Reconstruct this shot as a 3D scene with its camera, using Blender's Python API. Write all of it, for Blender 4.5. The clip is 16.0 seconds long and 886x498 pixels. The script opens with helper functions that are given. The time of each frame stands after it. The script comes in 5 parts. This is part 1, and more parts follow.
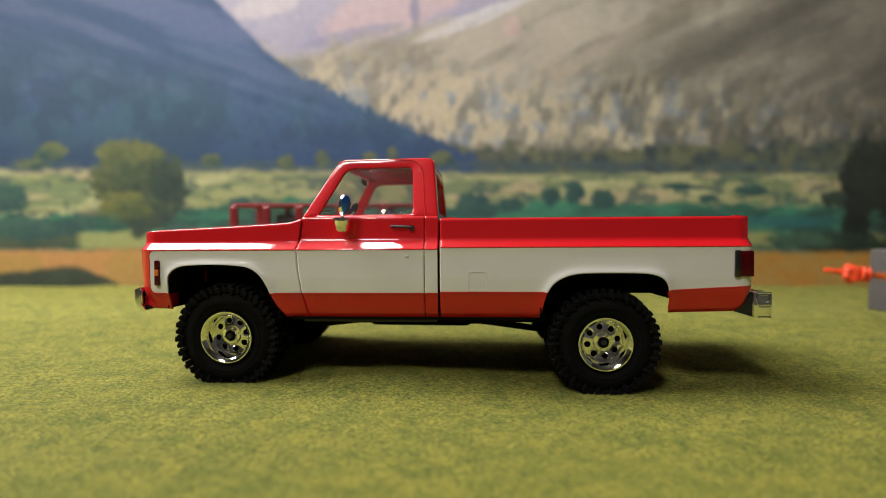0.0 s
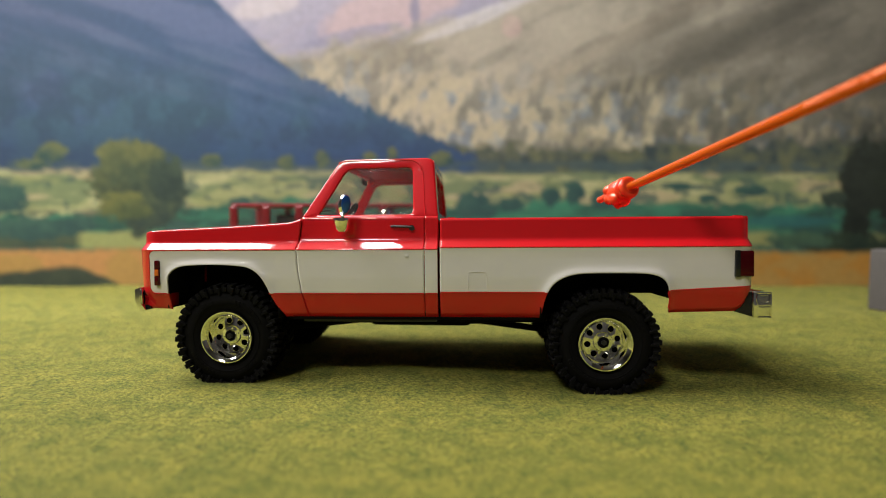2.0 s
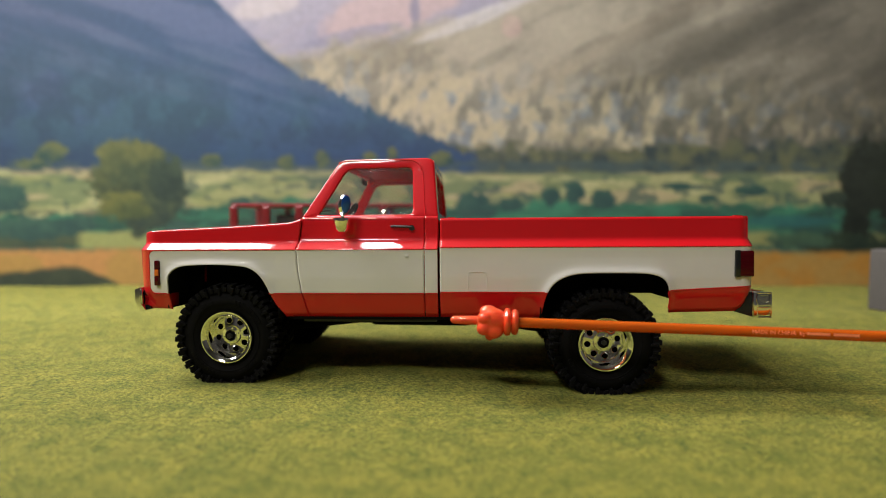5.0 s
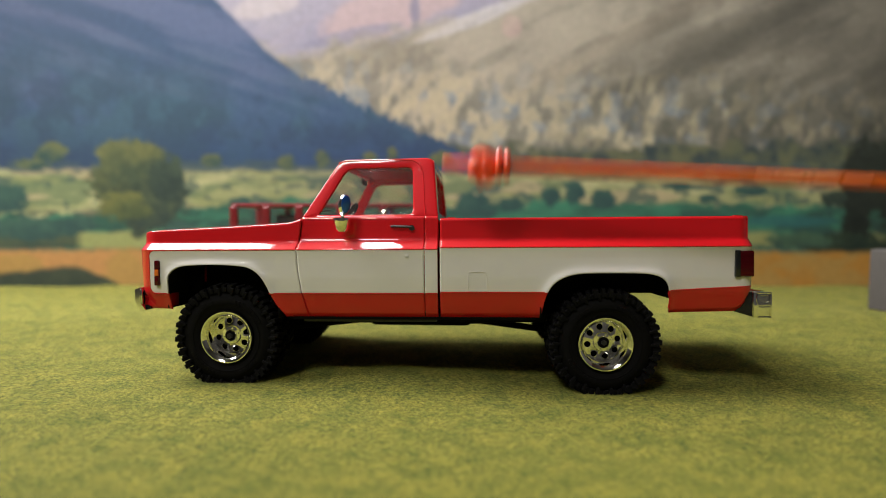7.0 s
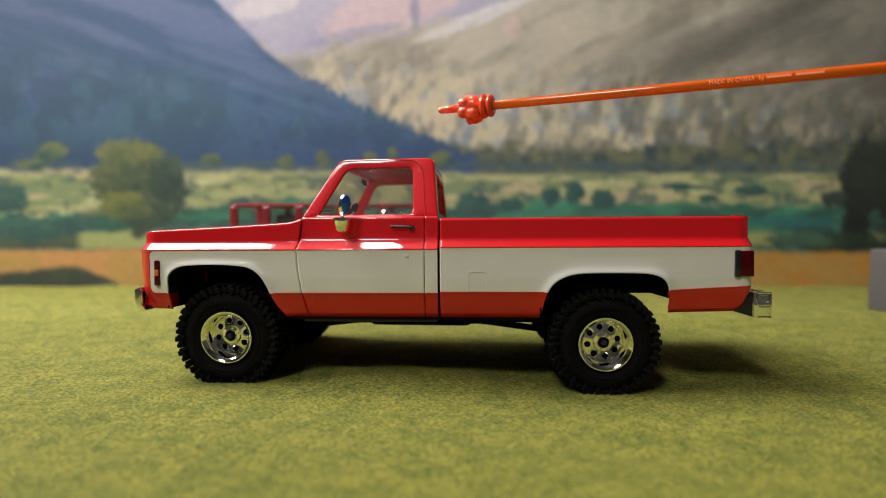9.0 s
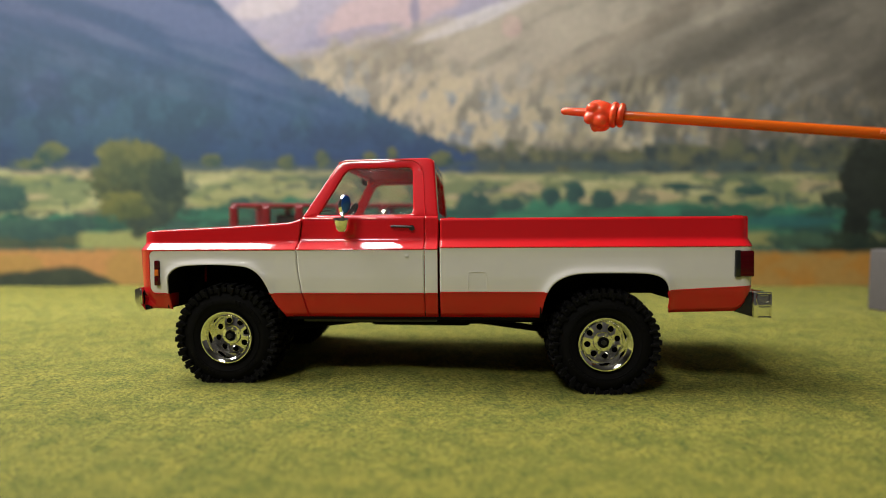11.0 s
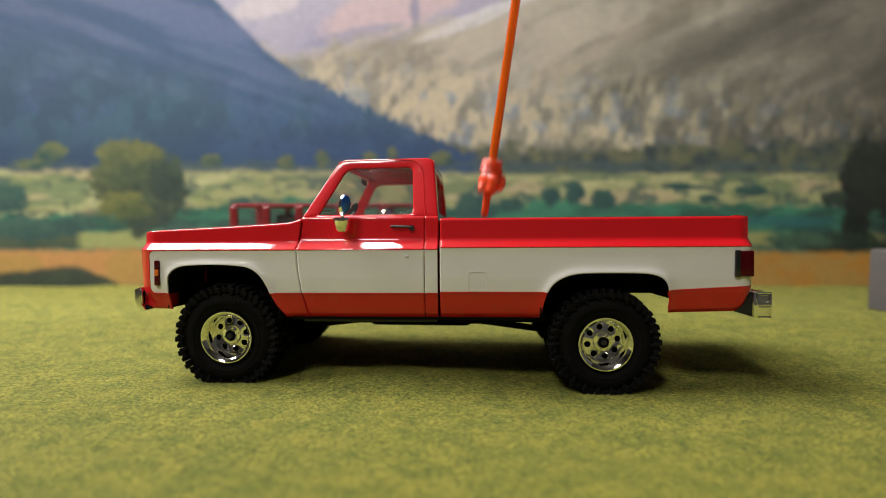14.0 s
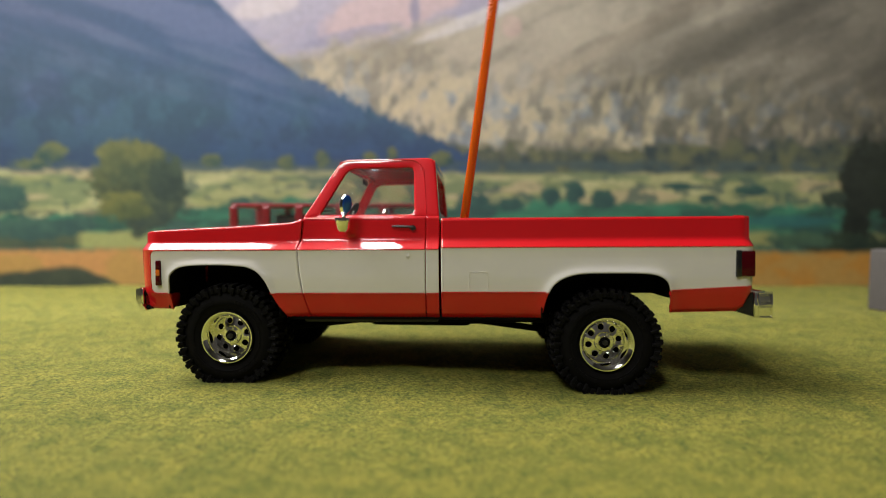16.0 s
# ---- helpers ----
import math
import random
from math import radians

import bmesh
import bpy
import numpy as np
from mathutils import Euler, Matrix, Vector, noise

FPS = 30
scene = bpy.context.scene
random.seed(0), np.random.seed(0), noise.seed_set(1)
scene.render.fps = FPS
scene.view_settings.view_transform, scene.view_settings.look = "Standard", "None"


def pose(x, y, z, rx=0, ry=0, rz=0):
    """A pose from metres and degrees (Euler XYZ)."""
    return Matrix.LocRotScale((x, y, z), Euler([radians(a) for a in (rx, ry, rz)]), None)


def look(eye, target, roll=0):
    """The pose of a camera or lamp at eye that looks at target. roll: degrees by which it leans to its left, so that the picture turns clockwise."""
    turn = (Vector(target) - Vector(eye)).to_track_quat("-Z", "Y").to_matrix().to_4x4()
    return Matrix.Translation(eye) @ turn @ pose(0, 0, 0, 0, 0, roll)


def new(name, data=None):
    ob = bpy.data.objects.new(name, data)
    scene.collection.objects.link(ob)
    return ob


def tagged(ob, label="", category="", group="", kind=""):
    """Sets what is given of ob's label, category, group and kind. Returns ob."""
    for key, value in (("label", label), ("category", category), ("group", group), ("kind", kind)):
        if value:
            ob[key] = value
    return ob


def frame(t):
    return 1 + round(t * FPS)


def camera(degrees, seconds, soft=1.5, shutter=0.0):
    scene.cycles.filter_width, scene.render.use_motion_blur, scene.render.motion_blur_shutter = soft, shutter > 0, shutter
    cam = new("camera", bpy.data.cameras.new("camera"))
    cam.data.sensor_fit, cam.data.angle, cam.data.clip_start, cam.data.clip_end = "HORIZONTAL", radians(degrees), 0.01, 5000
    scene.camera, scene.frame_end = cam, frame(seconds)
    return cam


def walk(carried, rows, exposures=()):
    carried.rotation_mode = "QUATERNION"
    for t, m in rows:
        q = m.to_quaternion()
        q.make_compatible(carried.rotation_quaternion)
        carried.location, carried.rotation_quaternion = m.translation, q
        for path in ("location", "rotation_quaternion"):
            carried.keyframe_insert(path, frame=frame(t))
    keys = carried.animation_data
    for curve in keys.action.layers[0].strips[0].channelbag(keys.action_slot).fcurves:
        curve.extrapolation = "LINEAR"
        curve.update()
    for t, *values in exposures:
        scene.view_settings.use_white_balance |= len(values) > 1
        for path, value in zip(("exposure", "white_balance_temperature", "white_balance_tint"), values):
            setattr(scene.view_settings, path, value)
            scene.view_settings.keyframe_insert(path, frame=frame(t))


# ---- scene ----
# A scale-model pickup on a felt-covered table in front of a printed landscape,
# while a pointer stick is moved round it and pushed into its load bed.

# ---- camera ----
LENS = 79.68
cam = camera(LENS, 16.0, soft=1.0, shutter=0.5)
cam.data.dof.use_dof = True
cam.data.dof.focus_distance = 0.280
cam.data.dof.aperture_fstop = 3.8
EYE = (0.0, 0.0, 0.08865)
AIM = (0.0, 1.0, 0.02896)
walk(cam, [(0.0, look(EYE, AIM)), (16.0, look(EYE, AIM))])

# ---- light ----
world = bpy.data.worlds.new("world")
scene.world = world
world.use_nodes = True
world.node_tree.nodes["Background"].inputs[0].default_value = (0.9, 0.95, 1.0, 1)
world.node_tree.nodes["Background"].inputs[1].default_value = 0.05
scene.view_settings.exposure = 0.0


def softbox(name, eye, target, size_x, size_y, watts, colour):
    lamp = bpy.data.lights.new(name, "AREA")
    lamp.shape, lamp.size, lamp.size_y, lamp.energy, lamp.color = "RECTANGLE", size_x, size_y, watts, colour
    ob = new(name, lamp)
    ob.matrix_basis = look(eye, target)
    return ob


softbox("key_softbox", (-1.08, 0.52, 1.38), (0.02, 0.34, 0.0), 0.95, 0.90, 67.0, (1.0, 0.98, 0.955))
softbox("top_softbox", (-0.185, 0.43, 0.95), (-0.185, 0.47, 0.0), 0.080, 0.13, 2.4, (1.0, 0.98, 0.94))
softbox("front_softbox", (-0.55, -0.75, 1.45), (0.0, 0.30, 0.06), 0.40, 0.36, 15.0, (1.0, 0.98, 0.96))

# ---- materials ----
def srgb(r, g, b):
    return tuple(((c / 255) / 12.92 if c < 10 else ((c / 255 + 0.055) / 1.055) ** 2.4) for c in (r, g, b))


class Mat:
    """A node material with a principled shader and a few helpers."""

    def __init__(self, name, colour, rough=0.5, metal=0.0, **more):
        self.m = bpy.data.materials.new(name)
        self.m.use_nodes = True
        self.t = self.m.node_tree
        self.b = self.t.nodes["Principled BSDF"]
        self.b.inputs["Base Color"].default_value = (*colour, 1)
        self.b.inputs["Roughness"].default_value = rough
        self.b.inputs["Metallic"].default_value = metal
        for key, value in more.items():
            self.b.inputs[key.replace("_", " ")].default_value = value
        self.colour = colour

    def node(self, kind, **at):
        n = self.t.nodes.new(kind)
        for key, value in at.items():
            n.inputs[key.replace("_", " ")].default_value = value
        return n

    def noise(self, scale, detail=4.0, rough=0.6, stretch=None):
        n = self.node("ShaderNodeTexNoise", Scale=scale, Detail=detail, Roughness=rough)
        co = self.t.nodes.new("ShaderNodeTexCoord")
        if stretch:
            mp = self.node("ShaderNodeMapping", Scale=stretch)
            self.t.links.new(co.outputs["Object"], mp.inputs[0])
            self.t.links.new(mp.outputs[0], n.inputs["Vector"])
        else:
            self.t.links.new(co.outputs["Object"], n.inputs["Vector"])
        return n.outputs["Fac"]

    def ramp(self, fac, stops):
        r = self.t.nodes.new("ShaderNodeValToRGB")
        el = r.color_ramp.elements
        while len(el) < len(stops):
            el.new(0.5)
        for e, (at, c) in zip(el, stops):
            e.position, e.color = at, (*c, 1)
        self.t.links.new(fac, r.inputs[0])
        return r.outputs[0]

    def mix(self, fac, a, b, how="MIX"):
        x = self.t.nodes.new("ShaderNodeMix")
        x.data_type, x.blend_type = "RGBA", how
        for sock, v in ((x.inputs[0], fac), (x.inputs[6], a), (x.inputs[7], b)):
            if isinstance(v, (int, float)):
                sock.default_value = v
            elif isinstance(v, tuple):
                sock.default_value = (*v, 1)
            else:
                self.t.links.new(v, sock)
        return x.outputs[2]

    def put(self, socket, out):
        self.t.links.new(out, self.b.inputs[socket])
        return self

    def rough(self, fac, lo, hi):
        n = self.node("ShaderNodeMapRange", To_Min=lo, To_Max=hi)
        self.t.links.new(fac, n.inputs[0])
        return self.put("Roughness", n.outputs[0])

    def bump(self, fac, strength, distance):
        n = self.node("ShaderNodeBump", Strength=strength, Distance=distance)
        self.t.links.new(fac, n.inputs["Height"])
        return self.put("Normal", n.outputs[0])


def paint(name, colour, rough=0.35, coat=1.0):
    """Sprayed and lacquered plastic: slight mottle, faint orange peel, dust in the gloss."""
    k = Mat(name, colour, rough, Coat_Weight=coat, Coat_Roughness=0.025, Specular_IOR_Level=0.10)
    k.put("Base Color", k.mix(k.noise(60, 3), tuple(c * 0.9 for c in colour), colour))
    k.rough(k.noise(900, 2), rough * 0.8, rough * 1.4)
    k.bump(k.noise(300, 2), 0.012, 0.0004)
    return k.m


RED = paint("red_paint", (0.57, 0.007, 0.012), 0.40)
WHITE = paint("white_paint", (0.71, 0.68, 0.645), 0.45, 0.7)
BLACK = Mat("black_plastic", (0.010, 0.010, 0.011), 0.45).m
DARK = Mat("matt_black_chassis", (0.003, 0.003, 0.003), 0.9, Specular_IOR_Level=0.1).m
GLOSSBLACK = Mat("gloss_black", (0.012, 0.012, 0.012), 0.18).m


def rubber_mat():
    k = Mat("tyre_rubber", (0.008, 0.008, 0.008), 0.75, Specular_IOR_Level=0.08)
    k.put("Base Color", k.mix(k.noise(300, 5), (0.002, 0.002, 0.002), (0.0065, 0.006, 0.006)))
    k.bump(k.noise(1500, 3), 0.15, 0.0003)
    return k.m


def chrome_mat():
    k = Mat("chrome", (0.86, 0.85, 0.80), 0.07, 1.0)
    k.rough(k.noise(500, 3), 0.04, 0.13)
    return k.m


RUBBER, CHROME = rubber_mat(), chrome_mat()
STEEL = Mat("satin_steel", (0.5, 0.5, 0.5), 0.35, 1.0).m
AMBER = Mat("amber_lens", (0.62, 0.13, 0.012), 0.15, Coat_Weight=0.6).m
LENS_RED = Mat("red_lens", (0.06, 0.001, 0.003), 0.10, Specular_IOR_Level=0.3).m
LAMP_GLASS = Mat("headlamp_lens", (0.75, 0.75, 0.72), 0.08, Coat_Weight=0.5).m
BLUE_GLASS = Mat("blue_mirror_film", (0.03, 0.12, 0.55), 0.08, 0.6).m
SEAT = Mat("grey_vinyl", (0.035, 0.033, 0.033), 0.55).m
LETTER = Mat("pale_print", (0.95, 0.26, 0.12), 0.5).m


def glass_mat():
    m = bpy.data.materials.new("clear_window_plastic")
    m.use_nodes = True
    t = m.node_tree
    t.nodes.remove(t.nodes["Principled BSDF"])
    clear, gloss, mix = (t.nodes.new(n) for n in ("ShaderNodeBsdfTransparent", "ShaderNodeBsdfGlossy", "ShaderNodeMixShader"))
    mix.inputs[0].default_value = 0.045
    clear.inputs[0].default_value = (0.965, 0.96, 0.95, 1)
    gloss.inputs["Roughness"].default_value = 0.05
    t.links.new(clear.outputs[0], mix.inputs[1])
    t.links.new(gloss.outputs[0], mix.inputs[2])
    milk, haze = t.nodes.new("ShaderNodeBsdfDiffuse"), t.nodes.new("ShaderNodeMixShader")
    milk.inputs[0].default_value = (0.8, 0.78, 0.76, 1)
    haze.inputs[0].default_value = 0.012
    t.links.new(mix.outputs[0], haze.inputs[1])
    t.links.new(milk.outputs[0], haze.inputs[2])
    t.links.new(haze.outputs[0], t.nodes["Material Output"].inputs[0])
    return m


GLASS = glass_mat()


def orange_mat():
    k = Mat("translucent_orange_plastic", (0.95, 0.10, 0.012), 0.16, Transmission_Weight=0.35, IOR=1.45, Coat_Weight=0.5)
    k.b.inputs["Subsurface Weight"].default_value = 0.5
    k.b.inputs["Subsurface Radius"].default_value = (0.004, 0.001, 0.0005)
    k.put("Base Color", k.mix(k.noise(120, 2), (0.92, 0.075, 0.020), (1.0, 0.135, 0.045)))
    return k.m


ORANGE = orange_mat()


def rod_mat():
    k = Mat("clear_orange_rod", (0.92, 0.17, 0.012), 0.12, Transmission_Weight=0.6, IOR=1.49)
    k.put("Base Color", k.mix(k.noise(200, 2, 0.6, (1, 1, 0.05)), (0.78, 0.11, 0.006), (1.0, 0.22, 0.02)))
    return k.m


ROD = rod_mat()


def felt_mat(name, low, mid, high):
    """Needle felt: blotches, short mixed fibres, a soft nap."""
    k = Mat(name, mid, 0.95)
    fine = k.ramp(k.noise(640, 5, 0.8, (0.75, 1.0, 1.0)), [(0.40, low), (0.50, mid), (0.60, high)])
    patch = k.ramp(k.noise(130, 5, 0.75), [(0.38, (0.76, 0.82, 0.72)), (0.50, (1.0, 1.0, 1.0)), (0.64, (1.18, 1.12, 1.02))])
    wide = k.ramp(k.noise(55, 4, 0.65), [(0.36, (0.72, 0.80, 0.72)), (0.50, (1.0, 1.0, 0.98)), (0.64, (1.18, 1.12, 1.10))])
    k.put("Base Color", k.mix(1.0, k.mix(0.8, fine, patch, "MULTIPLY"), wide, "MULTIPLY"))
    k.bump(k.noise(700, 6, 0.75), 0.9, 0.0025)
    return k.m


FELT = felt_mat("green_felt", (0.066, 0.074, 0.011), (0.215, 0.212, 0.028), (0.400, 0.370, 0.064))


def fibre_mat():
    k = Mat("felt_fibre", (0.2, 0.22, 0.04), 0.9)
    info = k.t.nodes.new("ShaderNodeNewGeometry")
    each = k.ramp(info.outputs["Random Per Island"], [(0.0, (0.055, 0.075, 0.012)), (0.30, (0.140, 0.155, 0.020)), (0.65, (0.245, 0.238, 0.030)), (1.0, (0.38, 0.350, 0.055))])
    clump = k.ramp(k.noise(130, 5, 0.75), [(0.38, (0.76, 0.82, 0.72)), (0.50, (1.0, 1.0, 1.0)), (0.64, (1.14, 1.10, 1.02))])
    wide = k.ramp(k.noise(55, 4, 0.65), [(0.36, (0.76, 0.83, 0.74)), (0.50, (1.0, 1.0, 0.98)), (0.64, (1.14, 1.10, 1.08))])
    k.put("Base Color", k.mix(1.0, k.mix(1.0, each, clump, "MULTIPLY"), wide, "MULTIPLY"))
    return k.m


FIBRE = fibre_mat()


def plain(name, colour, scale, amount=0.25, rough=0.8, bump=0.1):
    k = Mat(name, colour, rough)
    k.put("Base Color", k.mix(k.noise(scale, 5), tuple(c * (1 - amount) for c in colour), tuple(min(1, c * (1 + amount)) for c in colour)))
    k.bump(k.noise(scale * 6, 4), bump, 0.001)
    return k.m


WALL = plain("room_wall_paint", (0.13, 0.125, 0.12), 3, 0.1)
FLOORMAT = plain("room_floor", (0.14, 0.11, 0.08), 4, 0.3, 0.5)
WOOD = plain("table_wood", (0.24, 0.15, 0.08), 8, 0.3, 0.5)
STONE = plain("grey_concrete", (0.066, 0.059, 0.055), 60, 0.3)
BACK_RED = plain("dull_red_plastic", (0.26, 0.020, 0.030), 40, 0.15, 0.35)


def print_mat():
    """Ink on the landscape print: the drawn colours with a fine grain."""
    k = Mat("printed_landscape", (0.3, 0.3, 0.3), 0.85)
    att = k.t.nodes.new("ShaderNodeVertexColor")
    att.layer_name = "ink"
    grain = k.ramp(k.noise(160, 5), [(0.3, (0.90, 0.90, 0.90)), (0.7, (1.08, 1.08, 1.08))])
    k.put("Base Color", k.mix(1.0, att.outputs[0], grain, "MULTIPLY"))
    return k.m


PRINT = print_mat()


# ---- mesh helpers ----
def finish(bm, name, mats, angle=35):
    me = bpy.data.meshes.new(name)
    bmesh.ops.recalc_face_normals(bm, faces=bm.faces[:])
    bm.to_mesh(me)
    bm.free()
    for m in mats if isinstance(mats, (list, tuple)) else [mats]:
        me.materials.append(m)
    me.shade_smooth()
    me.set_sharp_from_angle(angle=radians(angle))
    return me


BODY_SPACE = set()  # the body shell and what is drawn in its own space


def settle(p):
    """From the drawing's side view to the body: the ends drawn in a little, the whole set on its mounts."""
    x = p[0] / 0.001
    return Vector((p[0] + 0.001 * (2.1 - x * x * (8.4e-5 if x < 0 else 1.45e-4)), p[1], p[2] + 0.0019))


def part(name, bm, mats, parent, label="", angle=35, at=None):
    """Links a bmesh as one mesh object under a thing or a part."""
    inside = parent.name in BODY_SPACE
    if inside and at is None:
        for v in bm.verts:
            v.co = settle(v.co)
    ob = new(name, finish(bm, name, mats, angle))
    ob.parent = parent
    if at is not None:
        ob.matrix_basis = Matrix.Translation(settle(at.translation) - at.translation) @ at if inside else at
    elif inside:
        BODY_SPACE.add(ob.name)
    if label:
        ob["label"] = label
    return ob


def thing(name, label, category, m, group="", kind=""):
    ob = new(name)
    ob.empty_display_size = 0.02
    ob.matrix_basis = m
    return tagged(ob, label, category, group, kind)


def box(x0, x1, y0, y1, z0, z1, bevel=0.0, seg=2, bm=None):
    b = bmesh.new()
    bmesh.ops.create_cube(b, size=1, matrix=Matrix.Translation(((x0 + x1) / 2, (y0 + y1) / 2, (z0 + z1) / 2)) @ Matrix.Diagonal((x1 - x0, y1 - y0, z1 - z0, 1)))
    if bevel:
        bmesh.ops.bevel(b, geom=b.edges[:], offset=bevel, segments=seg, affect="EDGES", profile=0.6)
    return join(bm, b)


def join(bm, b, m=None):
    if m is not None:
        bmesh.ops.transform(b, matrix=m, verts=b.verts[:])
    if bm is None:
        return b
    me = bpy.data.meshes.new("tmp")
    b.to_mesh(me)
    b.free()
    bm.from_mesh(me)
    bpy.data.meshes.remove(me)
    return bm


def cylinder(r0, r1, depth, seg=24, m=None, bm=None, bevel=0.0):
    b = bmesh.new()
    bmesh.ops.create_cone(b, cap_ends=True, segments=seg, radius1=r0, radius2=r1, depth=depth)
    if bevel:
        rims = [e for e in b.edges if abs(e.verts[0].co.z - e.verts[1].co.z) < 1e-7]
        bmesh.ops.bevel(b, geom=rims, offset=bevel, segments=2, affect="EDGES", profile=0.6)
    return join(bm, b, m)


def grid(rows, bm=None, mats=None, closed=False):
    """Faces over rows of points; mats: a material index per row band."""
    b = bm or bmesh.new()
    vs = [[b.verts.new(p) for p in row] for row in rows]
    n = len(vs[0])
    for i in range(len(vs) - 1):
        for j in range(n if closed else n - 1):
            k = (j + 1) % n
            try:
                f = b.faces.new((vs[i][j], vs[i][k], vs[i + 1][k], vs[i + 1][j]))
                if mats:
                    f.material_index = mats[i]
            except ValueError:
                pass
    return b


def lathe(profile, seg=64, bm=None, closed=False):
    """Turns (radius, along y) points about the y axis."""
    rows = [[(r * math.cos(2 * math.pi * j / seg), y, r * math.sin(2 * math.pi * j / seg)) for j in range(seg)] for r, y in profile]
    if closed:
        rows.append(rows[0])
    b = grid(rows, bm, closed=True)
    if closed:
        bmesh.ops.remove_doubles(b, verts=b.verts[:], dist=1e-7)
    return b


def tube(points, r, seg=10, bm=None, caps=True):
    """A round bar along points; r may be one radius or one per point."""
    pts = [Vector(p) for p in points]
    rows = []
    for i, p in enumerate(pts):
        d = (pts[min(i + 1, len(pts) - 1)] - pts[max(i - 1, 0)]).normalized()
        u = d.orthogonal().normalized() if not rows else (u - d * u.dot(d)).normalized()
        w = d.cross(u)
        rr = r[i] if isinstance(r, (list, tuple)) else r
        rows.append([p + rr * (math.cos(2 * math.pi * j / seg) * u + math.sin(2 * math.pi * j / seg) * w) for j in range(seg)])
    b = bmesh.new()
    grid(rows, b, closed=True)
    if caps:
        b.verts.ensure_lookup_table()
        b.faces.new([b.verts[j] for j in range(seg)][::-1])
        b.faces.new([b.verts[len(b.verts) - seg + j] for j in range(seg)])
    return join(bm, b)


def lerp(x, points):
    return float(np.interp(x, [p[0] for p in points], [p[1] for p in points]))


# ---- the room, the table, the felt ----
def slab(name, x0, x1, y0, y1, z0, z1, mat, label, category):
    ob = new(name, finish(box(x0, x1, y0, y1, z0, z1), name, mat))
    return tagged(ob, label, category, kind="structure")


# unseen room, added to close the place; dark walls keep bounce and reflections low
slab("floor", -2.2, 2.2, -2.2, 2.2, -0.80, -0.75, FLOORMAT, "brown floor of the room under the table", "floor")
slab("ceiling", -2.2, 2.2, -2.2, 2.2, 1.75, 1.80, WALL, "plain painted ceiling above the table", "ceiling")
slab("wall_north", -2.2, 2.2, 2.2, 2.3, -0.75, 1.75, WALL, "plain painted wall behind the landscape print", "wall")
slab("wall_south", -2.2, 2.2, -2.3, -2.2, -0.75, 1.75, WALL, "plain painted wall facing the table", "wall")
slab("wall_west", -2.3, -2.2, -2.2, 2.2, -0.75, 1.75, WALL, "plain painted side wall of the room", "wall")
slab("wall_east", 2.2, 2.3, -2.2, 2.2, -0.75, 1.75, WALL, "plain painted side wall of the room", "wall")

table = thing("table", "wooden table covered with green felt", "table", pose(0, 0.4, -0.75))
part("tabletop", box(-1.1, 1.1, -0.75, 0.75, 0.70, 0.735, 0.004), WOOD, table)
for sx in (-1, 1):
    for sy in (-1, 1):
        part("leg", box(sx * 1.0 - 0.03, sx * 1.0 + 0.03, sy * 0.65 - 0.03, sy * 0.65 + 0.03, 0, 0.70, 0.003), WOOD, table)

BACK_Y = 0.683


def ground_z(x, y):
    """The felt lies a little uneven: a low ridge between the wheels, slow waves elsewhere."""
    hump = 0.0042 * math.exp(-((x + 0.026) / 0.048) ** 2 - ((y - 0.283) / 0.022) ** 2)
    hump -= 0.0024 * math.exp(-((x - 0.085) / 0.060) ** 2 - ((y - 0.265) / 0.045) ** 2)
    hump += 0.0007 * math.sin(x * 330 + 9 * math.sin(y * 60)) * math.sin(y * 290 + x * 80) * math.exp(-((x + 0.285) / 0.05) ** 2 - ((y - 0.40) / 0.05) ** 2)
    wave = 0.0012 * math.sin(x * 21 + 0.8) * math.sin(y * 17 + 0.4) + 0.0008 * math.sin(x * 47 + y * 31)
    near = min(1.0, max(0.0, abs(x) - 0.12) / 0.3 + max(0.0, abs(y - 0.33) - 0.06) / 0.2)
    return hump + wave * near


def felt():
    xs = np.concatenate([np.linspace(-1.08, -0.46, 32), np.linspace(-0.45, 0.45, 181), np.linspace(0.46, 1.08, 32)])
    ys = np.concatenate([np.linspace(-0.34, 0.10, 24), np.linspace(0.11, BACK_Y + 0.03, 150)])
    bm = grid([[(x, y, ground_z(x, y)) for x in xs] for y in ys])
    rim = [e for e in bm.edges if e.is_boundary]
    low = bmesh.ops.extrude_edge_only(bm, edges=rim)["geom"]
    for v in low:
        if isinstance(v, bmesh.types.BMVert):
            v.co.z = -0.0146
    ob = new("ground", finish(bm, "ground", FELT, 60))
    return tagged(ob, "mottled yellow-green needle felt sheet on the table", "felt", kind="structure")


felt()


